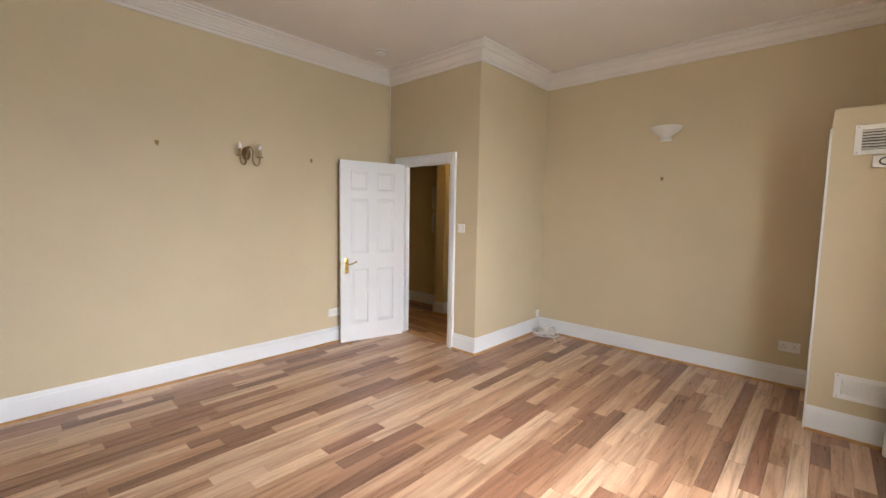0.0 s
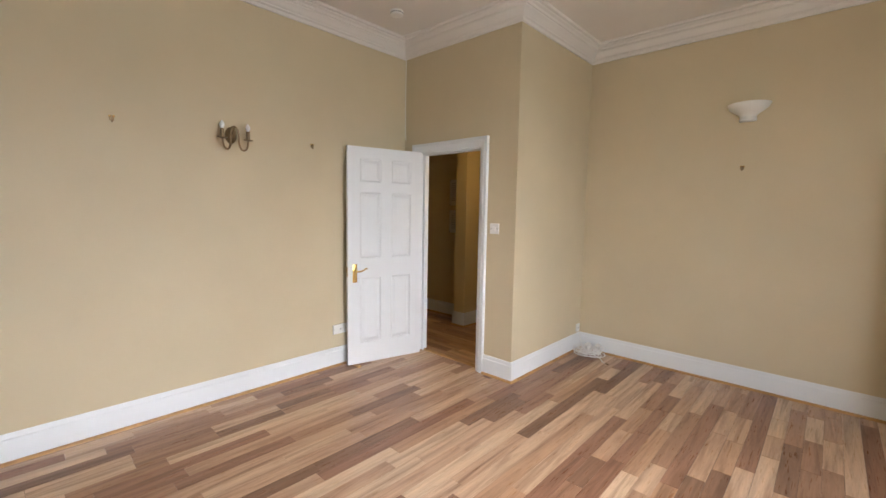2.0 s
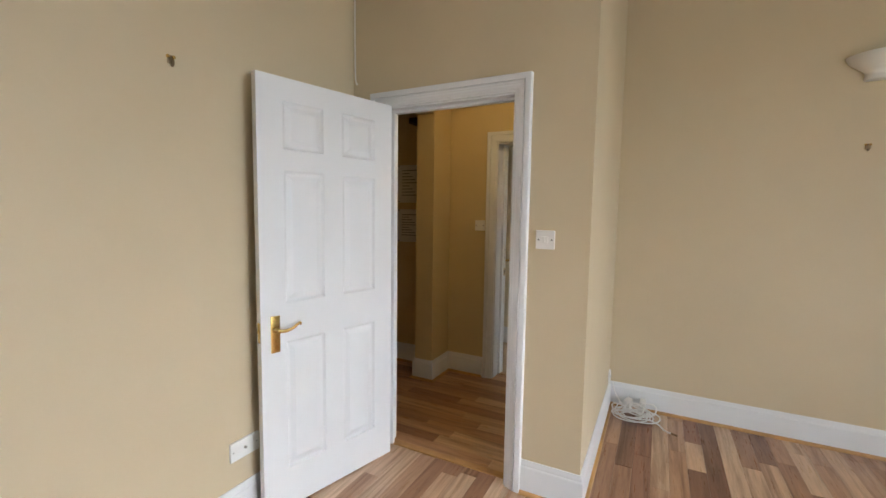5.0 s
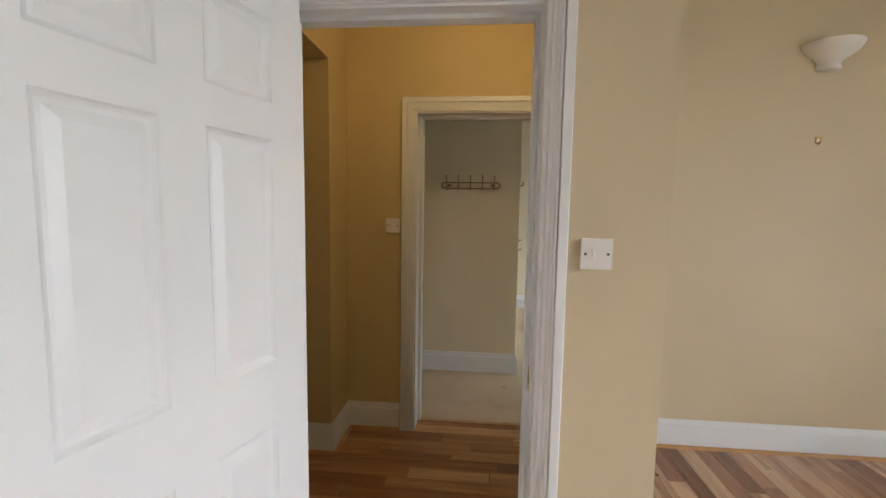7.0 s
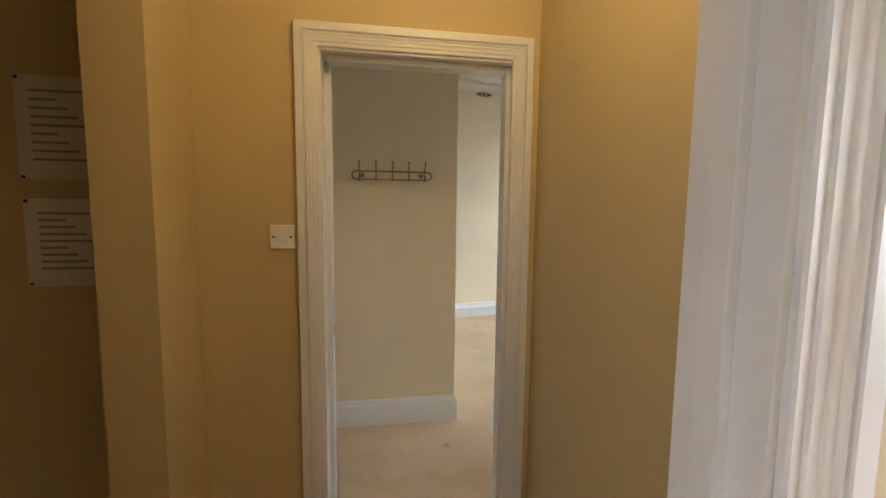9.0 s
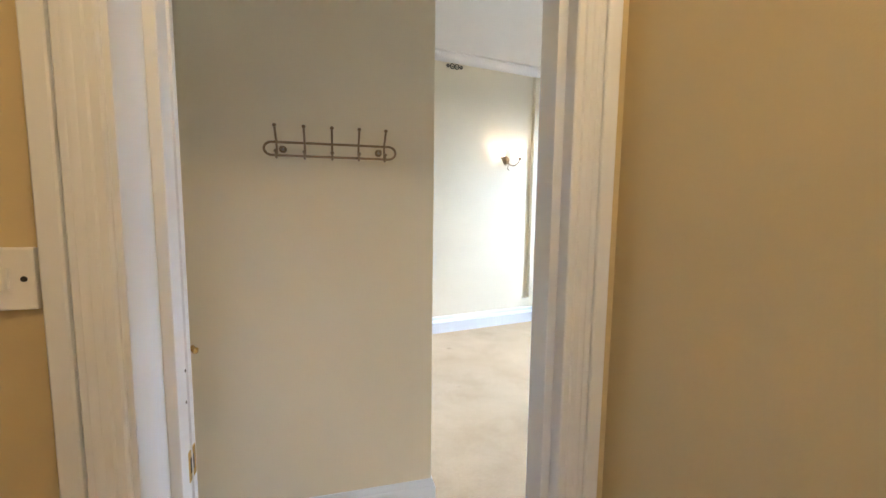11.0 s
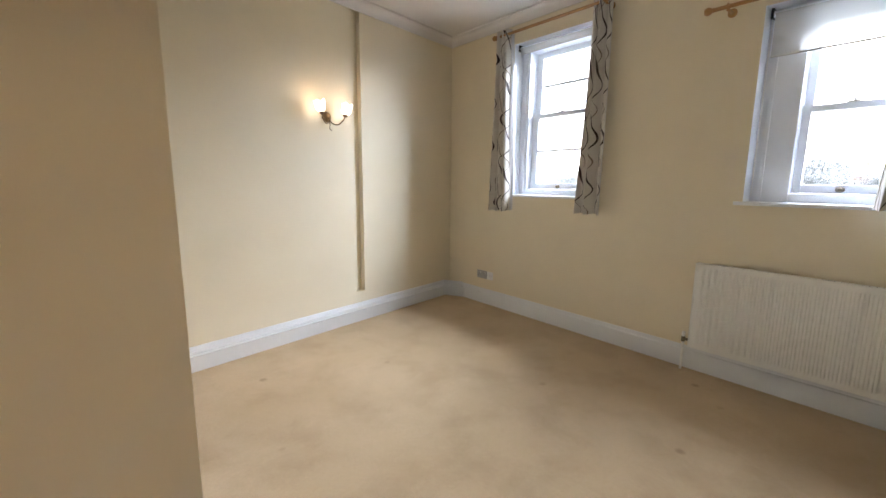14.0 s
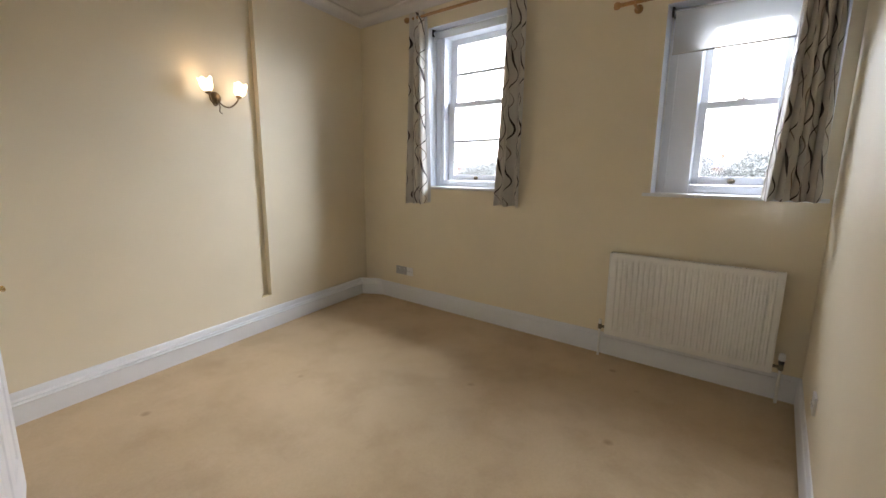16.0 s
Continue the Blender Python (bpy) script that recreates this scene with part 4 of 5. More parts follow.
def plate_fitting(name, label, category, m, w, h, kind, face=None):
    """A faceplate: wall plane y = 0, room towards -y."""
    root = thing(name, label, category, m, category + "s")
    part("faceplate", box(-w / 2, w / 2, -0.012, 0, -h / 2, h / 2, 0.003), face or PLASTIC_WHITE, root)
    for sx in (-w / 2 + 0.013, w / 2 - 0.013):
        part("screw", turned([(0.0042, 0), (0.0035, 0.002), (0, 0.0022)], 8, None, pose(sx, -0.012, 0, 90)), IRON if kind == "switch" else CHROME, root)
    if kind == "switch":
        for sx in (-0.0071, 0.0071):
            rk = box(-0.0069, 0.0069, -0.005, 0.003, -0.015, 0.015, 0.0012)
            rk.transform(pose(sx, -0.0125, 0, 5 if sx < 0 else -5))
            part("rocker", rk, PLASTIC_WHITE, root)
    elif kind == "double":
        for sx in (-0.036, 0.036):
            bm = box(sx - 0.003, sx + 0.003, -0.0126, -0.011, 0.006, 0.016)
            box(sx - 0.016, sx - 0.009, -0.0126, -0.011, -0.014, -0.009, 0, bm)
            box(sx + 0.009, sx + 0.016, -0.0126, -0.011, -0.014, -0.009, 0, bm)
            part("socket_slots", bm, PLASTIC_AND_SHADE, root)
            part("rocker", box(sx + 0.012, sx + 0.02, -0.015, -0.011, 0.014, 0.03, 0.001), PLASTIC_WHITE, root)
    elif kind == "aerial":
        part("outlet", turned([(0.006, 0), (0.006, 0.006), (0.004, 0.006), (0.004, 0.001), (0, 0.001)], 10, None, pose(0, -0.012, 0, 90)), CHROME, root, "", True)
    return root


plate_fitting("light_switch", "white two-gang light switch beside the doorway", "switch", pose(-2.632, YD, 1.281), 0.089, 0.089, "switch")
plate_fitting("light_switch", "white light switch in the dim hall", "switch", pose(-3.497, Y2, 1.3), 0.086, 0.086, "switch")
plate_fitting("socket", "white double wall socket above the skirting", "socket", pose(-0.033, Y2, 0.345), 0.146, 0.086, "double")
plate_fitting("socket", "white wall outlet behind the open door", "socket", Matrix.Translation((XL, 2.68, 0.335)) @ TURN_X, 0.146, 0.086, "aerial")
plate_fitting("socket", "small white junction box in the corner", "socket", Matrix.Translation((XJ, Y2 - 0.06, 0.225)) @ TURN_X, 0.07, 0.08, "aerial")
plate_fitting("socket", "grey double socket above the bedroom skirting", "socket", Matrix.Translation((WX, 8.315, 0.33)) @ TURN_X.transposed(), 0.148, 0.088, "double", GREY_PLATE)
plate_fitting("socket", "single outlet beside the grey double socket", "socket", Matrix.Translation((WX, 8.19, 0.33)) @ TURN_X.transposed(), 0.086, 0.088, "aerial")
plate_fitting("socket", "white outlet near the radiator", "socket", pose(-0.2, ROOM_Y, 0.37, 0, 0, 180), 0.086, 0.086, "aerial")

coil = thing("cable_coil", "tangled coil of white cable with adapters in the corner", "cable")
k = []
for i in range(150):
    a = i * 0.36
    r = 0.095 + 0.028 * math.sin(i * 0.23) + 0.012 * math.sin(i * 0.71)
    k.append((-2.245 + r * math.cos(a) * 1.2 + 0.02 * math.sin(i * 0.05), 4.57 + r * math.sin(a) * 0.85, 0.012 + 0.05 * i / 150 + 0.018 * (1 + math.sin(i * 0.9)) * i / 150))
part("coiled_cable", tube(k, 0.0045, 6), PLASTIC_WHITE, coil, "", True)
k = curve_points([(-2.17, 4.5, 0.05), (-2.1, 4.5, 0.03), (-2.06, 4.47, 0.012), (-2.02, 4.45, 0.01)], 6)
part("loose_end", tube(k, 0.0045, 6), PLASTIC_WHITE, coil, "", True)
part("plug_tip", tube([(-2.02, 4.45, 0.01), (-1.985, 4.435, 0.01)], 0.006, 8), ANTIQUE, coil, "bare metal cable end", True)
part("lead_up", tube(curve_points([(-2.32, 4.6, 0.06), (-2.38, 4.68, 0.12), (-2.4, 4.69, 0.19)], 6), 0.0045, 6), PLASTIC_WHITE, coil, "", True)
for x, y, z, w in ((-2.29, 4.67, 0.045, 0.045), (-2.2, 4.68, 0.05, 0.04)):
    bm = box(x - w / 2, x + w / 2, y - 0.03, y + 0.03, z - 0.045, z + 0.05, 0.008)
    bm.transform(Matrix.Translation((x, y, z)) @ pose(0, 0, 0, 12, 8, 25 * (x + 2.2) * 10) @ Matrix.Translation((-x, -y, -z)))
    part("adapter", bm, PLASTIC_WHITE, coil, "grey-white plug adapter")

wedge = thing("door_wedge", "small brown wooden wedge under the door", "door wedge")
bm = box(-0.05, 0.05, -0.016, 0.016, 0, 0.022, 0.002)
for v in bm.verts:
    if v.co.x < 0:
        v.co.z *= 0.25
part("block", bm, BEAD_WOOD, wedge)
wedge.matrix_world = pose(-3.62, 2.76, 0.0, 0, 0, -8)

# ---------------------------------------------------------------- hall
for z, h in ((1.66, 0.34), (1.28, 0.3)):
    nt = thing("notice", "framed printed notice on the hall wall", "notice", pose(-4.19, Y2, z), "hall notices")
    part("holder", box(-0.13, 0.13, -0.006, 0, -h / 2, h / 2, 0.002), PAPER, nt, "clear-edged pale holder")
    part("sheet", box(-0.105, 0.105, -0.0085, -0.0065, -h / 2 + 0.02, h / 2 - 0.02), PAPER, nt)
    bm = bmesh.new()
    for k in range(9):
        zz = h / 2 - 0.05 - k * (h - 0.09) / 9
        box(-0.085, 0.085 - 0.03 * ((k * 7) % 4), -0.0096, -0.0086, zz - 0.004, zz + 0.004, 0, bm)
    part("print", bm, INK, nt, "unreadable lines of print")
    for sx in (-0.12, 0.12):
        for sz in (-h / 2 + 0.01, h / 2 - 0.01):
            part("pin", turned([(0.006, 0), (0.005, 0.004), (0, 0.006)], 8, None, pose(sx, -0.006, sz, 90)), IRON, nt)
spot = thing("hall_bracket", "dark metal bracket fitting high on the hall wall", "bracket")
bm = box(-4.14, -4.0, Y2 - 0.12, Y2, 2.17, 2.22, 0.006)
box(-4.09, -4.05, Y2 - 0.2, Y2 - 0.1, 2.16, 2.2, 0.006, bm)
part("arm", bm, IRON, spot)
pend = thing("ceiling_light", "white lamp holder hanging from the hall ceiling", "ceiling light")
part("rose", turned([(0.05, 0), (0.05, -0.015), (0.02, -0.03), (0, -0.03)], 20, None, pose(-2.9, 3.84, CEIL_H)), PLASTIC_WHITE, pend, "", True)
part("flex", tube([(-2.9, 3.84, CEIL_H - 0.03), (-2.9, 3.84, 2.49)], 0.004, 6), PLASTIC_WHITE, pend, "", True)
part("lamp_holder", turned([(0.018, 0), (0.02, 0.05), (0.01, 0.06), (0, 0.06)], 14, None, pose(-2.9, 3.84, 2.44)), PLASTIC_WHITE, pend, "", True)
lead = thing("cable", "white cable clipped along the hall skirting", "cable")
k = curve_points([(HALL_X - 0.012, 3.75, 0.178), (HALL_X - 0.012, 4.3, 0.178), (HALL_X - 0.012, 4.55, 0.18), (HALL_X - 0.013, 4.62, 0.22), (HALL_X - 0.013, 4.64, 0.17), (HALL_X - 0.03, 4.655, 0.03)], 6)
part("lead", tube(k, 0.004, 6), PLASTIC_WHITE, lead, "", True)
strike = thing("strike_plate", "worn brass strike plate in the door frame", "strike plate")
part("plate", box(D2[0] + 0.0328, D2[0] + 0.0348, 4.908, 4.945, 0.87, 0.93), BRASS, strike)
for dz, dy in ((0.0, 0.0), (0.03, -0.012), (0.06, 0.004), (0.09, -0.008)):
    bm = turned([(0.003, 0), (0.003, 0.0008), (0, 0.0009)], 8, None, pose(D2[0] + 0.033, 4.925 + dy, 1.0 + dz, 0, 90, 0))
    part("screw_hole", bm, IRON, strike)
part("hole", box(D2[0] + 0.0345, D2[0] + 0.0353, 4.915, 4.935, 0.885, 0.915), PLASTIC_AND_SHADE, strike, "dark latch hole")
strike = thing("strike_plate", "brass strike plate in the first door frame", "strike plate")
part("plate", box(D1[1] - 0.0118, D1[1] - 0.0098, YD + 0.01, YD + 0.034, 0.86, 0.93), BRASS, strike)
part("hole", box(D1[1] - 0.0123, D1[1] - 0.0115, YD + 0.016, YD + 0.028, 0.88, 0.91), PLASTIC_AND_SHADE, strike, "dark latch hole")

# ---------------------------------------------------------------- bedroom: coat hooks
rail = thing("coat_rack", "wire coat rack with five hooks in aged steel", "coat rack")
RX0, RX1, RY, RZ = -3.293, -2.812, HY - 0.065, 1.604
loop = []
for a in np.linspace(90, 270, 10):
    loop.append((RX0 + 0.028 + 0.028 * math.cos(radians(a)), RY, RZ + 0.024 * math.sin(radians(a))))
for a in np.linspace(-90, 90, 10):
    loop.append((RX1 - 0.028 + 0.028 * math.cos(radians(a)), RY, RZ + 0.024 * math.sin(radians(a))))
part("rail", tube(loop, 0.0046, 8, None, True), ANTIQUE, rail, "", True)
for k in range(5):
    x = RX0 + 0.045 + k * (RX1 - RX0 - 0.09) / 4
    pts = curve_points([(x, RY - 0.062, RZ + 0.074), (x, RY - 0.036, RZ + 0.046), (x, RY - 0.008, RZ + 0.022), (x, RY - 0.006, RZ - 0.018), (x, RY - 0.016, RZ - 0.034),
                        (x, RY - 0.034, RZ - 0.03), (x, RY - 0.04, RZ - 0.012)], 5)
    hk = tube(pts, 0.004, 8)
    for px, py, pz in (pts[0], pts[-1]):
        turned([(0, -0.007), (0.005, -0.005), (0.0075, 0), (0.005, 0.005), (0, 0.007)], 12, hk, pose(px, py, pz))
    part("hook", hk, ANTIQUE, rail, "", True)
for x in (RX0 + 0.06, RX1 - 0.06):
    part("wall_mount", turned([(0.014, 0), (0.014, 0.006), (0.006, 0.012), (0.006, 0.067), (0, 0.067)], 14, None, pose(x, HY, RZ + 0.005, 90)), ANTIQUE, rail, "", True)

# ---------------------------------------------------------------- bedroom: radiator
rad = thing("radiator", "white ridged panel radiator under the window", "radiator")
RY0, RY1, RZ0, RZ1, RF = 5.09, 6.1, 0.19, 0.815, 0.5
bm = bmesh.new()
n = 26
ys = []
for k in range(n):
    p = RY0 + 0.03 + (RY1 - RY0 - 0.06) * k / n
    w = (RY1 - RY0 - 0.06) / n
    ys += [(p + 0.06 * w, 0.0), (p + 0.16 * w, 0.002), (p + 0.3 * w, 0.011), (p + 0.62 * w, 0.011), (p + 0.76 * w, 0.002), (p + 0.86 * w, 0.0)]
ys = [(RY0, 0.0)] + ys + [(RY1, 0.0)]
zs = [(RZ0, 0.0), (RZ0 + 0.035, 0.0), (RZ0 + 0.055, 1.0), (RZ1 - 0.055, 1.0), (RZ1 - 0.035, 0.0), (RZ1, 0.0)]
grid = [[bm.verts.new((RF + 0.011 - d * s, y, z)) for y, d in ys] for z, s in zs]
for a, b in zip(grid, grid[1:]):
    for k in range(len(ys) - 1):
        bm.faces.new((a[k], a[k + 1], b[k + 1], b[k]))
part("front_panel", bm, RADIATOR, rad, "", True)
bm = box(RF + 0.012, RF + 0.02, RY0 + 0.001, RY1 - 0.001, RZ0 + 0.001, RZ1 - 0.001)
part("water_panel", bm, RADIATOR, rad)
for y in (RY0, RY1 - 0.008):
    part("side_cover", box(RF + 0.006, RF + 0.066, y, y + 0.008, RZ0 + 0.03, RZ1 + 0.002, 0.003), RADIATOR, rad)
bm = bmesh.new()
for k in range(34):
    y = RY0 + 0.02 + k * (RY1 - RY0 - 0.04) / 34
    box(RF + 0.022, RF + 0.062, y, y + 0.009, RZ1 - 0.004, RZ1, 0, bm)
box(RF + 0.018, RF + 0.023, RY0 + 0.008, RY1 - 0.008, RZ1 - 0.012, RZ1 + 0.001, 0, bm)
box(RF + 0.061, RF + 0.066, RY0 + 0.008, RY1 - 0.008, RZ1 - 0.012, RZ1 + 0.001, 0, bm)
part("top_grille", bm, RADIATOR, rad)
part("convector", box(RF + 0.024, RF + 0.052, RY0 + 0.02, RY1 - 0.02, RZ0 + 0.04, RZ1 - 0.03), PLASTIC_AND_SHADE, rad, "dark convector fins inside")
part("back_panel", box(RF + 0.054, RF + 0.066, RY0 + 0.008, RY1 - 0.008, RZ0 + 0.02, RZ1 - 0.03), RADIATOR, rad)
for y in (RY0 + 0.15, RY1 - 0.15):
    part("bracket", box(RF + 0.066, WX + 0.001, y - 0.015, y + 0.015, RZ0 + 0.08, RZ1 - 0.1), RADIATOR, rad)
for y, s, big in ((RY1 + 0.04, -1, False), (RY0 - 0.04, 1, True)):
    part("pipe", tube([(RF + 0.035, y, 0.0), (RF + 0.035, y, RZ0 + 0.04)], 0.0085, 10), RADIATOR, rad, "", True)
    bm = turned([(0.012, -0.02), (0.014, -0.015), (0.014, 0.015), (0.011, 0.02), (0, 0.02)], 12, None, pose(RF + 0.035, y, RZ0 + 0.045))
    tube([(RF + 0.035, y, RZ0 + 0.045), (RF + 0.035, y + s * 0.045, RZ0 + 0.045)], 0.009, 10, bm)
    valve = part("valve", bm, DULL_BRASS, rad, "tarnished metal valve body", True)
    if big:
        part("valve_collar", turned([(0.014, 0.02), (0.0155, 0.024), (0.0155, 0.04), (0.013, 0.044), (0, 0.044)], 16, None, pose(RF + 0.035, y, RZ0 + 0.045)), PLASTIC_AND_SHADE, valve, "", True)
        part("valve_head", turned([(0.016, 0.044), (0.018, 0.05), (0.017, 0.078), (0.012, 0.088), (0, 0.09)], 18, None, pose(RF + 0.035, y, RZ0 + 0.045)), PLASTIC_WHITE, valve, "", True)
    else:
        part("valve_cap", turned([(0.012, 0.02), (0.012, 0.05), (0.009, 0.056), (0, 0.056)], 14, None, pose(RF + 0.035, y, RZ0 + 0.045)), PLASTIC_WHITE, valve, "", True)


# ---------------------------------------------------------------- bedroom: curtains, poles and blinds
def curtain(label, top, bottom, z0, z1, folds, x, seed, lined_side):
    """A gathered curtain: top and bottom give its y range; the cloth's own width is kept in its UV."""
    root = thing("curtain", label, "curtain", group="scroll curtains")
    rng = random.Random(seed)
    ph = [rng.uniform(0, 6.28) for _ in range(4)]
    nu, nz = folds * 14, 26
    for which in ("cloth", "lining"):
        bm = bmesh.new()
        layer = bm.loops.layers.uv.new("UVMap")
        grid = []
        for j in range(nz + 1):
            v = j / nz
            z = z1 + (z0 - z1) * v
            flare = v ** 1.3
            a = top[0] + (bottom[0] - top[0]) * flare
            b = top[1] + (bottom[1] - top[1]) * flare
            row = []
            for i in range(nu + 1):
                u = i / nu
                w = u * folds * 2 * math.pi + ph[0] + 0.35 * math.sin(v * 3 + ph[1])
                depth = (0.032 + 0.012 * math.sin(u * 7 + ph[2])) * (0.75 + 0.35 * v)
                px = x + depth * math.sin(w) + 0.01 * math.sin(2 * w + ph[3] + v * 2) + (0.006 if which == "lining" else 0)
                py = a + (b - a) * (u + 0.028 * math.sin(2 * w) * min(1, 6 * u, 6 * (1 - u)))
                row.append((bm.verts.new((px, py, z + 0.006 * math.sin(w) * v)), (u * folds * 0.15, z)))
            grid.append(row)
        for r0, r1 in zip(grid, grid[1:]):
            for i in range(nu):
                quad = (r0[i], r0[i + 1], r1[i + 1], r1[i])
                fc = bm.faces.new([q[0] for q in quad])
                for lp, q in zip(fc.loops, quad):
                    lp[layer].uv = q[1]
        part(which, bm, CLOTH if which == "cloth" else LINING, root, "" if which == "cloth" else "pale lining behind the cloth", True)
    if lined_side is not None:
        y, wdt = lined_side
        bm = bmesh.new()
        g = []
        for j in range(nz + 1):
            v = j / nz
            z = z1 - 0.04 + (z0 + 0.01 - z1 + 0.04) * v
            g.append([bm.verts.new((x + 0.02 + 0.05 * s + 0.008 * math.sin(s * 5 + v * 4), y - wdt * s * (0.45 + 0.55 * v), z)) for s in np.linspace(0, 1, 9)])
        for r0, r1 in zip(g, g[1:]):
            for i in range(8):
                bm.faces.new((r0[i], r0[i + 1], r1[i + 1], r1[i]))
        part("turned_edge", bm, LINING, root, "pale lining turned towards the window", True)
    return root


curtain("gathered pale curtain with dark brown scrolls", (7.93, 8.085), (7.9, 8.15), 1.08, 2.835, 3, 0.5, 3, (7.95, 0.07))
curtain("gathered pale curtain with dark brown scrolls", (6.865, 7.03), (6.86, 7.09), 1.11, 2.835, 2, 0.5, 5, None)
curtain("pale scroll-patterned curtain bunched on the window sill", (5.02, 5.2), (4.995, 5.27), 1.24, 2.53, 4, 0.5, 8, None)


def curtain_pole(label, y0, y1, z, ends):
    root = thing("curtain_pole", label, "curtain pole", group="curtain poles")
    part("pole", tube([(0.505, y0, z), (0.505, y1, z)], 0.013, 14), POLE_WOOD, root, "", True)
    for y in ends:
        part("finial", turned([(0.012, -0.03), (0.017, -0.026), (0.012, -0.02), (0.022, -0.008), (0.026, 0.006), (0.02, 0.022), (0, 0.028)], 18, None, pose(0.505, y, z, -90 if y > (y0 + y1) / 2 else 90)), POLE_WOOD, root, "", True)
    for y in (y0 + 0.1, y1 - 0.1):
        bm = tube([(0.505, y, z - 0.018), (WX, y, z - 0.018)], 0.01, 10)
        turned([(0.028, 0), (0.028, 0.008), (0.02, 0.014), (0, 0.014)], 18, bm, pose(WX, y, z - 0.018, 0, -90, 0))
        tube([(0.505 + 0.018 * math.cos(a), y, z + 0.018 * math.sin(a)) for a in np.linspace(0, 2 * math.pi, 16, endpoint=False)], 0.005, 6, bm, True)
        part("bracket", bm, POLE_WOOD, root, "", True)
    return root


curtain_pole("varnished wooden curtain pole with ball finials", 6.83, 8.11, 2.79, (6.82, 8.12))
curtain_pole("varnished wooden curtain pole over the second window", 4.99, 6.17, 2.495, (6.18,))


def roller_blind(label, win, z_low, x):
    root = thing("roller_blind", label, "blind", group="roller blinds")
    y0, y1, z1 = win[0] + 0.025, win[1] - 0.025, win[3]
    part("roller", tube([(x, y0, z1 - 0.035), (x, y1, z1 - 0.035)], 0.02, 16), SASH_WHITE, root, "", True)
    part("cloth", box(x - 0.0205, x - 0.0195, y0 + 0.012, y1 - 0.012, z_low, z1 - 0.035), BLIND, root, "translucent pale cloth")
    part("bottom_bar", box(x - 0.024, x - 0.016, y0 + 0.01, y1 - 0.01, z_low - 0.012, z_low, 0.003), CHROME, root, "thin grey bottom bar")
    for y in (y0 - 0.012, y1 - 0.002):
        part("end_bracket", box(x - 0.028, x + 0.028, y, y + 0.014, z1 - 0.064, z1 - 0.002, 0.003), PLASTIC_AND_SHADE, root, "dark end bracket")
    k = [(x - 0.01, y1 + 0.004, z1 - 0.04), (x - 0.012, y1 + 0.006, win[2] + 0.05), (x + 0.002, y1 + 0.006, win[2] + 0.03), (x + 0.01, y1 + 0.006, z1 - 0.04)]
    part("pull_chain", tube(k, 0.002, 6), PLASTIC_WHITE, root, "", True)
    return root


roller_blind("rolled-up pale roller blind in the reveal", WIN1, WIN1[3] - 0.085, WX + 0.07)
roller_blind("pale roller blind drawn a little way down", WIN2, 2.18, WX + 0.09)


# ---------------------------------------------------------------- bedroom: lit wall light, scroll ornament, carpet offcut
def tulip_sconce(m):
    root = thing("wall_light", "lit wall light with two frosted tulip glasses", "wall light", m)
    part("backplate", turned([(0.045, 0), (0.044, 0.008), (0.03, 0.016), (0.012, 0.022), (0, 0.024)], 24, None, pose(0, 0, 0, 90)), ANTIQUE, root, "", True)
    for s, zz in ((-1, 0.03), (1, 0.03)):
        k = curve_points([(0, -0.02, 0.0), (s * 0.02, -0.05, -0.05), (s * 0.06, -0.08, -0.065), (s * 0.1, -0.1, -0.03), (s * 0.118, -0.11, 0.005)], 7)
        arm = part("arm", tube(k, 0.0055, 8), ANTIQUE, root, "", True)
        lean = pose(s * 0.118, -0.11, 0.005, 0, 14 * s, 0)
        part("cup", turned([(0.006, -0.004), (0.02, 0.004), (0.024, 0.022), (0.02, 0.024), (0, 0.02)], 16, None, lean), ANTIQUE, arm, "", True)
        petals = turned([(0.02, 0.02), (0.032, 0.036), (0.037, 0.056), (0.035, 0.074), (0.041, 0.094), (0.037, 0.092), (0.031, 0.074), (0.031, 0.05), (0.012, 0.028), (0, 0.027)], 24)
        for v in petals.verts:
            if v.co.z > 0.07:
                v.co.z += 0.008 * math.cos(5 * math.atan2(v.co.y, v.co.x))
        petals.transform(lean @ Matrix.Translation((0, 0, -0.006)) @ Matrix.Scale(1.2, 4))
        part("tulip_shade", petals, LIT_GLASS, arm, "glowing frosted tulip glass", True)
        q = m @ lean @ Vector((0, -0.01, 0.105))
        bulb_lamp(q, SCONCE_W, (1.0, 0.6, 0.25), 0.03)
    k = curve_points([(0, -0.02, -0.01), (0.004, -0.045, -0.06), (-0.004, -0.05, -0.1), (0.012, -0.055, -0.115)], 5)
    part("tail", tube(k, 0.004, 8), ANTIQUE, root, "", True)
    return root


sx = -1.11
tulip_sconce(Matrix.Translation((sx, far_y(sx, 0.05), 1.92)) @ pose(0, 0, 0, 0, 0, math.degrees(math.atan(0.182))))
orn = thing("scroll_ornament", "small dark wrought-iron scroll ornament near the coving", "ornament", Matrix.Translation((-1.78, far_y(-1.78, 0.05), 2.85)) @ pose(0, 0, 0, 0, 0, 10.3))
for x in (-0.075, -0.025, 0.03, 0.08):
    r = 0.024 if abs(x) < 0.06 else 0.014
    part("ring", tube([(x + r * math.cos(a), -0.01, r * math.sin(a)) for a in np.linspace(0, 2 * math.pi, 16, endpoint=False)], 0.0045, 6, None, True), IRON, orn, "", True)
part("bar", tube([(-0.1, -0.008, 0.0), (0.1, -0.008, 0.0)], 0.003, 6), IRON, orn, "", True)
off = thing("carpet_offcut", "pale rectangular offcut lying on the carpet", "carpet piece")
part("piece", box(-0.32, 0.32, -0.2, 0.2, 0.0, 0.006, 0.002), CARPET, off)
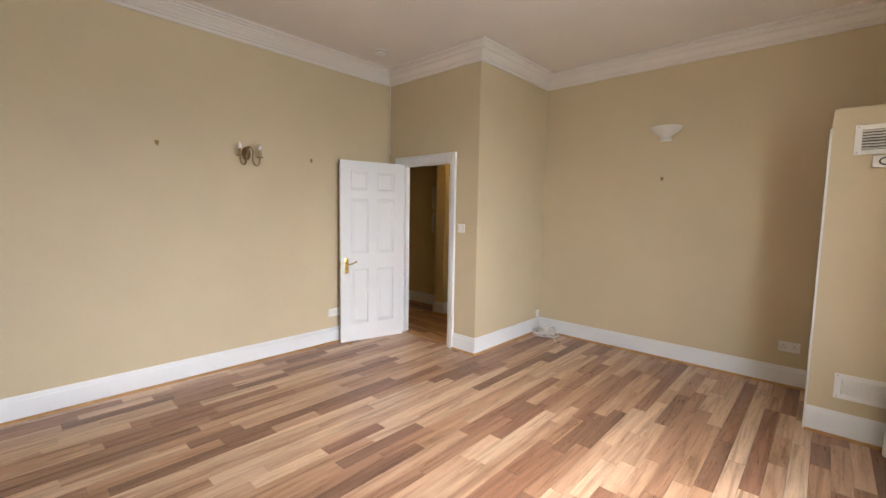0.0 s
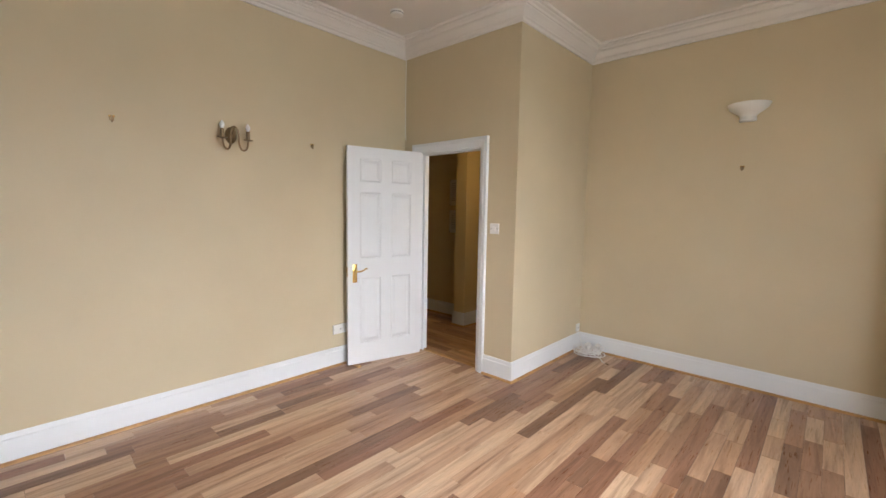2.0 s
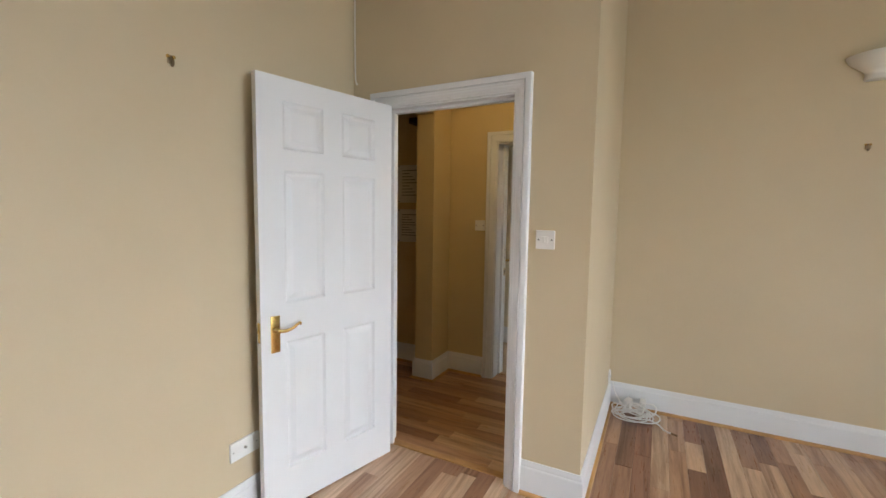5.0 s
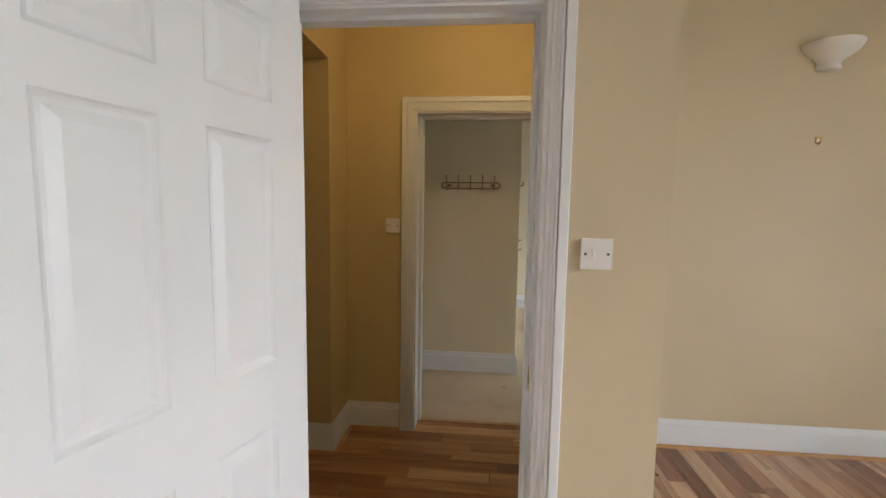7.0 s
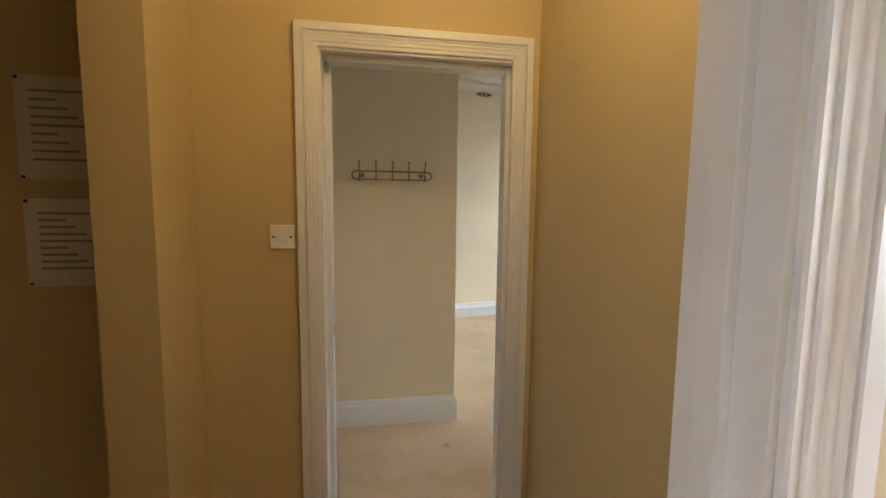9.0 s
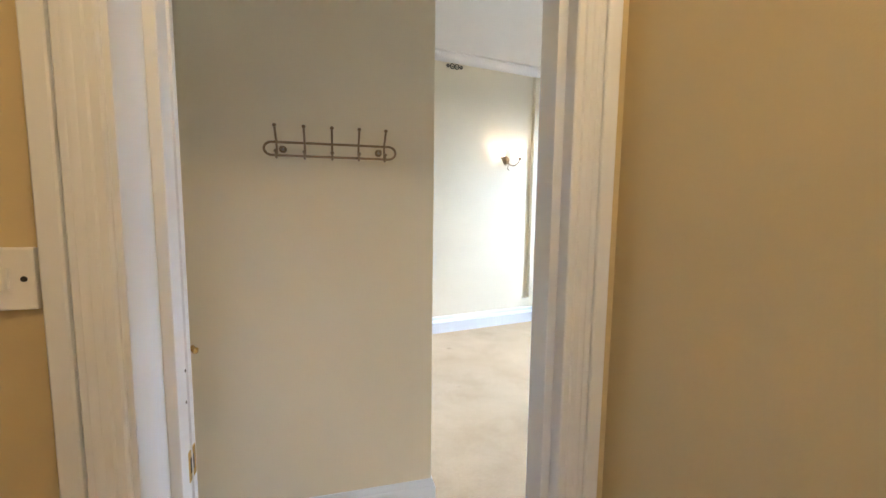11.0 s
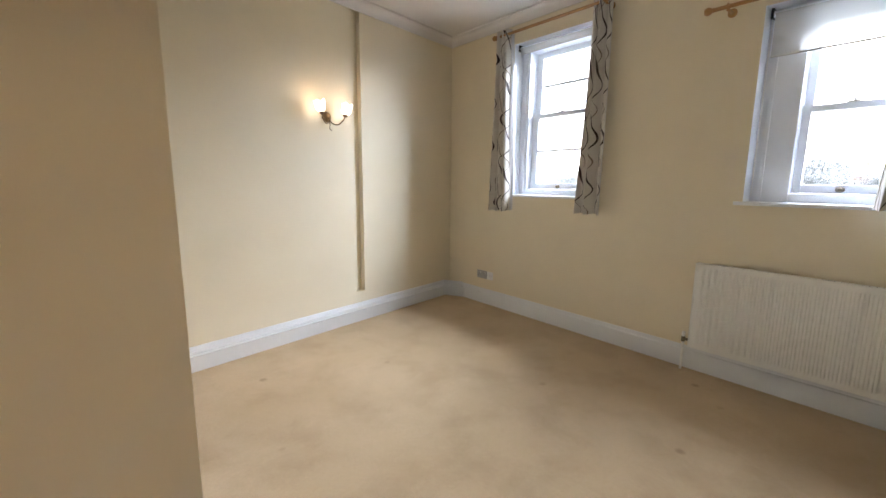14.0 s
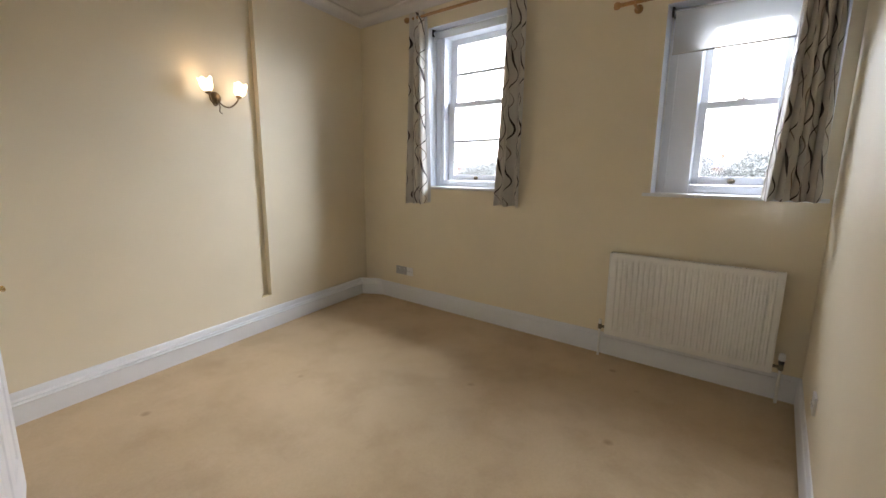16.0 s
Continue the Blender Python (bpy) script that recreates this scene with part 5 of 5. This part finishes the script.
off.matrix_world = pose(-0.72, 5.34, 0.0, 0, 0, -12)

# ---------------------------------------------------------------- outdoors
GZ = -3.6
LAWN = plain("grass_ground", (0.11, 0.12, 0.09), 0.95, spread=0.3, scale=0.2, bump=0.3, fine=8.0)
# Leaf colour lightened to hold the pale wash of distant haze.
LEAF = plain("hazy_leaf", (0.2, 0.205, 0.2), 0.8, spread=0.3, scale=1.5)
BARK = plain("bark", (0.05, 0.042, 0.035), 0.9, spread=0.3, scale=8.0)
SLATE = plain("blue_grey_slate", (0.1, 0.105, 0.17), 0.7, spread=0.2, scale=3.0)
BRICK = plain("far_brick", (0.2, 0.11, 0.08), 0.85, spread=0.2, scale=4.0)
flat("ground", [(1.6, -900), (1500, -900), (1500, 900), (1.6, 900)], GZ - 0.3, GZ, LAWN, "grass running to the horizon", "ground")


def make_tree(seed, height, spread):
    rng = random.Random(seed)
    root = thing("tree", "bare-topped grey-green garden tree in the distance", "tree", group="trees beyond the windows")
    bm = tube([(0, 0, 0), (0.1, 0.05, height * 0.3), (0.0, 0.1, height * 0.6), (0.1, 0.0, height * 0.9)], [0.3, 0.22, 0.14, 0.04], 8)
    tips = []
    for k in range(11):
        a, z = rng.uniform(0, 6.28), height * rng.uniform(0.28, 0.7)
        tip = (spread * rng.uniform(0.5, 1) * math.cos(a), spread * rng.uniform(0.5, 1) * math.sin(a), z + height * rng.uniform(0.12, 0.32))
        tube([(0, 0, z), (tip[0] * 0.5, tip[1] * 0.5, z + (tip[2] - z) * 0.65), tip], [0.1, 0.06, 0.02], 6, bm)
        tips.append(tip)
    part("trunk", bm, BARK, root, "", True)
    lv = bmesh.new()
    for k in range(4200):
        t0 = Vector(rng.choice(tips))
        c = Vector((t0.x * rng.uniform(0.35, 1.1), t0.y * rng.uniform(0.35, 1.1), t0.z)) + Vector((rng.gauss(0, 0.7), rng.gauss(0, 0.7), rng.gauss(0, 0.8)))
        s = rng.uniform(0.09, 0.24)
        n = Vector((rng.gauss(0, 1), rng.gauss(0, 1), rng.gauss(0, 1))).normalized()
        a = n.orthogonal().normalized() * s
        b = n.cross(a)
        lv.faces.new([lv.verts.new(c + q) for q in (a, b * 0.6, -a, -b * 0.6)])
    part("crown", lv, LEAF, root)
    return root


rng = random.Random(11)
seeds = [make_tree(3, 8.8, 3.6), make_tree(9, 7.2, 4.2)]
seeds[0].matrix_world, seeds[1].matrix_world = pose(70, 48, GZ), pose(82, 62, GZ, 0, 0, 80)
spots = [(92, 36, 1.0), (60, 30, 0.9), (105, 20.5, 1.1), (72, -8, 1.0), (110, 150, 1.1), (120, 60, 1.1), (64, 100, 1.0), (75, 116, 1.0)]
spots += [(rng.uniform(88, 100), y, 1.08 if y < 11 or y > 18.5 else 0.74) for y in (3, 5.5, 8, 10.2, 12.4, 14.6, 17, 20, 22.5, 25, 28)]
spots += [(rng.uniform(90, 106), y, rng.uniform(0.7, 0.95)) for y in range(62, 100, 4)]
for i, (x, y, size) in enumerate(spots):
    copy_thing(seeds[i % 2], pose(x, y, GZ, 0, 0, rng.uniform(0, 360)) @ Matrix.Scale(size * rng.uniform(0.94, 1.06), 4))
bm = bmesh.new()
for k in range(9000):
    a = rng.uniform(-40, 190)
    c = Vector((50 + 14 * rng.random() + 0.12 * a, a, GZ + rng.uniform(0, 1) ** 1.2 * 4.3))
    s = rng.uniform(0.2, 0.55)
    n = Vector((rng.gauss(0, 1), rng.gauss(0, 1), rng.gauss(0, 1))).normalized()
    p = n.orthogonal().normalized() * s
    q = n.cross(p)
    bm.faces.new([bm.verts.new(c + w) for w in (p, q * 0.7, -p, -q * 0.7)])
tagged(mesh_object("hedge", bm, LEAF), "long grey-green hedge before the gardens", "hedge", "", "stuff")


def make_house(label, m, half=3.7):
    root = thing("house", label, "house", m, "far houses")
    part("wall", box(-half, half, -4, 4, 0, 7.2), BRICK, root)
    bm = bmesh.new()
    e = half + 0.35
    a = [bm.verts.new(p) for p in ((-e, -4.5, 7.1), (-e, 4.5, 7.1), (-e, 0, 10.3))]
    b = [bm.verts.new(p) for p in ((e, -4.5, 7.1), (e, 4.5, 7.1), (e, 0, 10.3))]
    bm.faces.new(a[::-1]), bm.faces.new(b)
    for k in range(3):
        bm.faces.new((a[k], a[(k + 1) % 3], b[(k + 1) % 3], b[k]))
    roof = part("roof", bm, SLATE, root, "blue-grey slate roof")
    part("chimney", box(half - 1.2, half - 0.4, -0.5, 0.5, 9.6, 11.3), BRICK, roof)
    for z in (1.0, 4.4):
        for x in (-half * 0.62, 0.0, half * 0.62):
            w = part("window", box(x - 0.55, x + 0.55, -4.06, -3.98, z, z + 1.4), GLOSS_WHITE, root)
            part("pane", box(x - 0.46, x + 0.46, -4.09, -4.055, z + 0.09, z + 1.31), PLASTIC_AND_SHADE, w)
    return root


make_house("brick house with a blue-grey slate roof beyond the gardens", pose(158, 23.4, GZ, 0, 0, -90))
make_house("long brick house with a slate roof among far trees", pose(165, 122, GZ, 0, 0, -60), 6.0)

# ---------------------------------------------------------------- floor strips, last
floor_ob, hall_ob = bpy.data.objects["floor"], bpy.data.objects["floor_hall"]
STRIP, GAP = 0.0915, 0.0011
shared = {}


def strip_mesh(length, along, mat):
    key = (round(length, 2), along)
    if key not in shared:
        w, l = STRIP / 2 - GAP / 2, length / 2 - GAP / 2
        dx, dy = (l, w) if along == "x" else (w, l)
        c = 0.0012
        bm = bmesh.new()
        lo = [bm.verts.new((sx * dx, sy * dy, -0.008)) for sx, sy in ((-1, -1), (1, -1), (1, 1), (-1, 1))]
        mid = [bm.verts.new((sx * dx, sy * dy, -c * 0.5)) for sx, sy in ((-1, -1), (1, -1), (1, 1), (-1, 1))]
        hi = [bm.verts.new((sx * (dx - c), sy * (dy - c), 0)) for sx, sy in ((-1, -1), (1, -1), (1, 1), (-1, 1))]
        bm.faces.new(hi)
        for a, b in ((lo, mid), (mid, hi)):
            for k in range(4):
                bm.faces.new((a[k], a[(k + 1) % 4], b[(k + 1) % 4], b[k]))
        bmesh.ops.recalc_face_normals(bm, faces=bm.faces)
        me = bpy.data.meshes.new("strip")
        bm.to_mesh(me)
        bm.free()
        me.materials.append(mat)
        shared[key] = me
    return shared[key]


rng = random.Random(5)
pieces = []
row = 0
x = XL
while x < XE:
    y = YS - rng.uniform(0.0, 1.2)
    end = Y2 if x + STRIP / 2 > XJ else 3.505
    while y < end:
        length = rng.choice((0.32, 0.43, 0.43, 0.64, 0.64, 0.86, 1.28))
        a, b = max(y, YS), min(y + length, end)
        if b - a > 0.03:
            pieces.append((x + STRIP / 2, (a + b) / 2, b - a))
        y += length
    x += STRIP
pieces.sort(key=lambda p: abs(p[0] + 1.7) * 0.9 + abs(p[1] - 2.3))
rest_v, rest_f = [], []
for k, (px, py, ln) in enumerate(pieces):
    me = strip_mesh(ln, "y", WOOD_Y)
    if k < 300:
        o = new("floor_strip", me)
        o.parent = floor_ob
        o.location = (px, py, 0)
    else:
        base = len(rest_v)
        rest_v += [(v.co.x + px, v.co.y + py, v.co.z) for v in me.vertices]
        rest_f += [[i + base for i in p.vertices] for p in me.polygons]
me = bpy.data.meshes.new("floor_strips")
me.from_pydata(rest_v, [], rest_f)
me.materials.append(WOOD_Y_REST)
o = tagged(new("floor_strips", me), "", "", "", "stuff")
o.parent = floor_ob
y = 3.55
while y < 4.885:
    x = -5.4 - rng.uniform(0, 0.8)
    w = min(STRIP, 4.885 - y)
    while x < HALL_X:
        length = rng.choice((0.43, 0.64, 0.86, 1.28))
        a, b = max(x, -5.4), min(x + length, HALL_X)
        if b - a > 0.03 and w > STRIP * 0.5:
            o = new("floor_strip", strip_mesh(b - a, "x", WOOD_X))
            o.parent = hall_ob
            o.location = ((a + b) / 2, y + STRIP / 2, 0)
        x += length
    y += STRIP
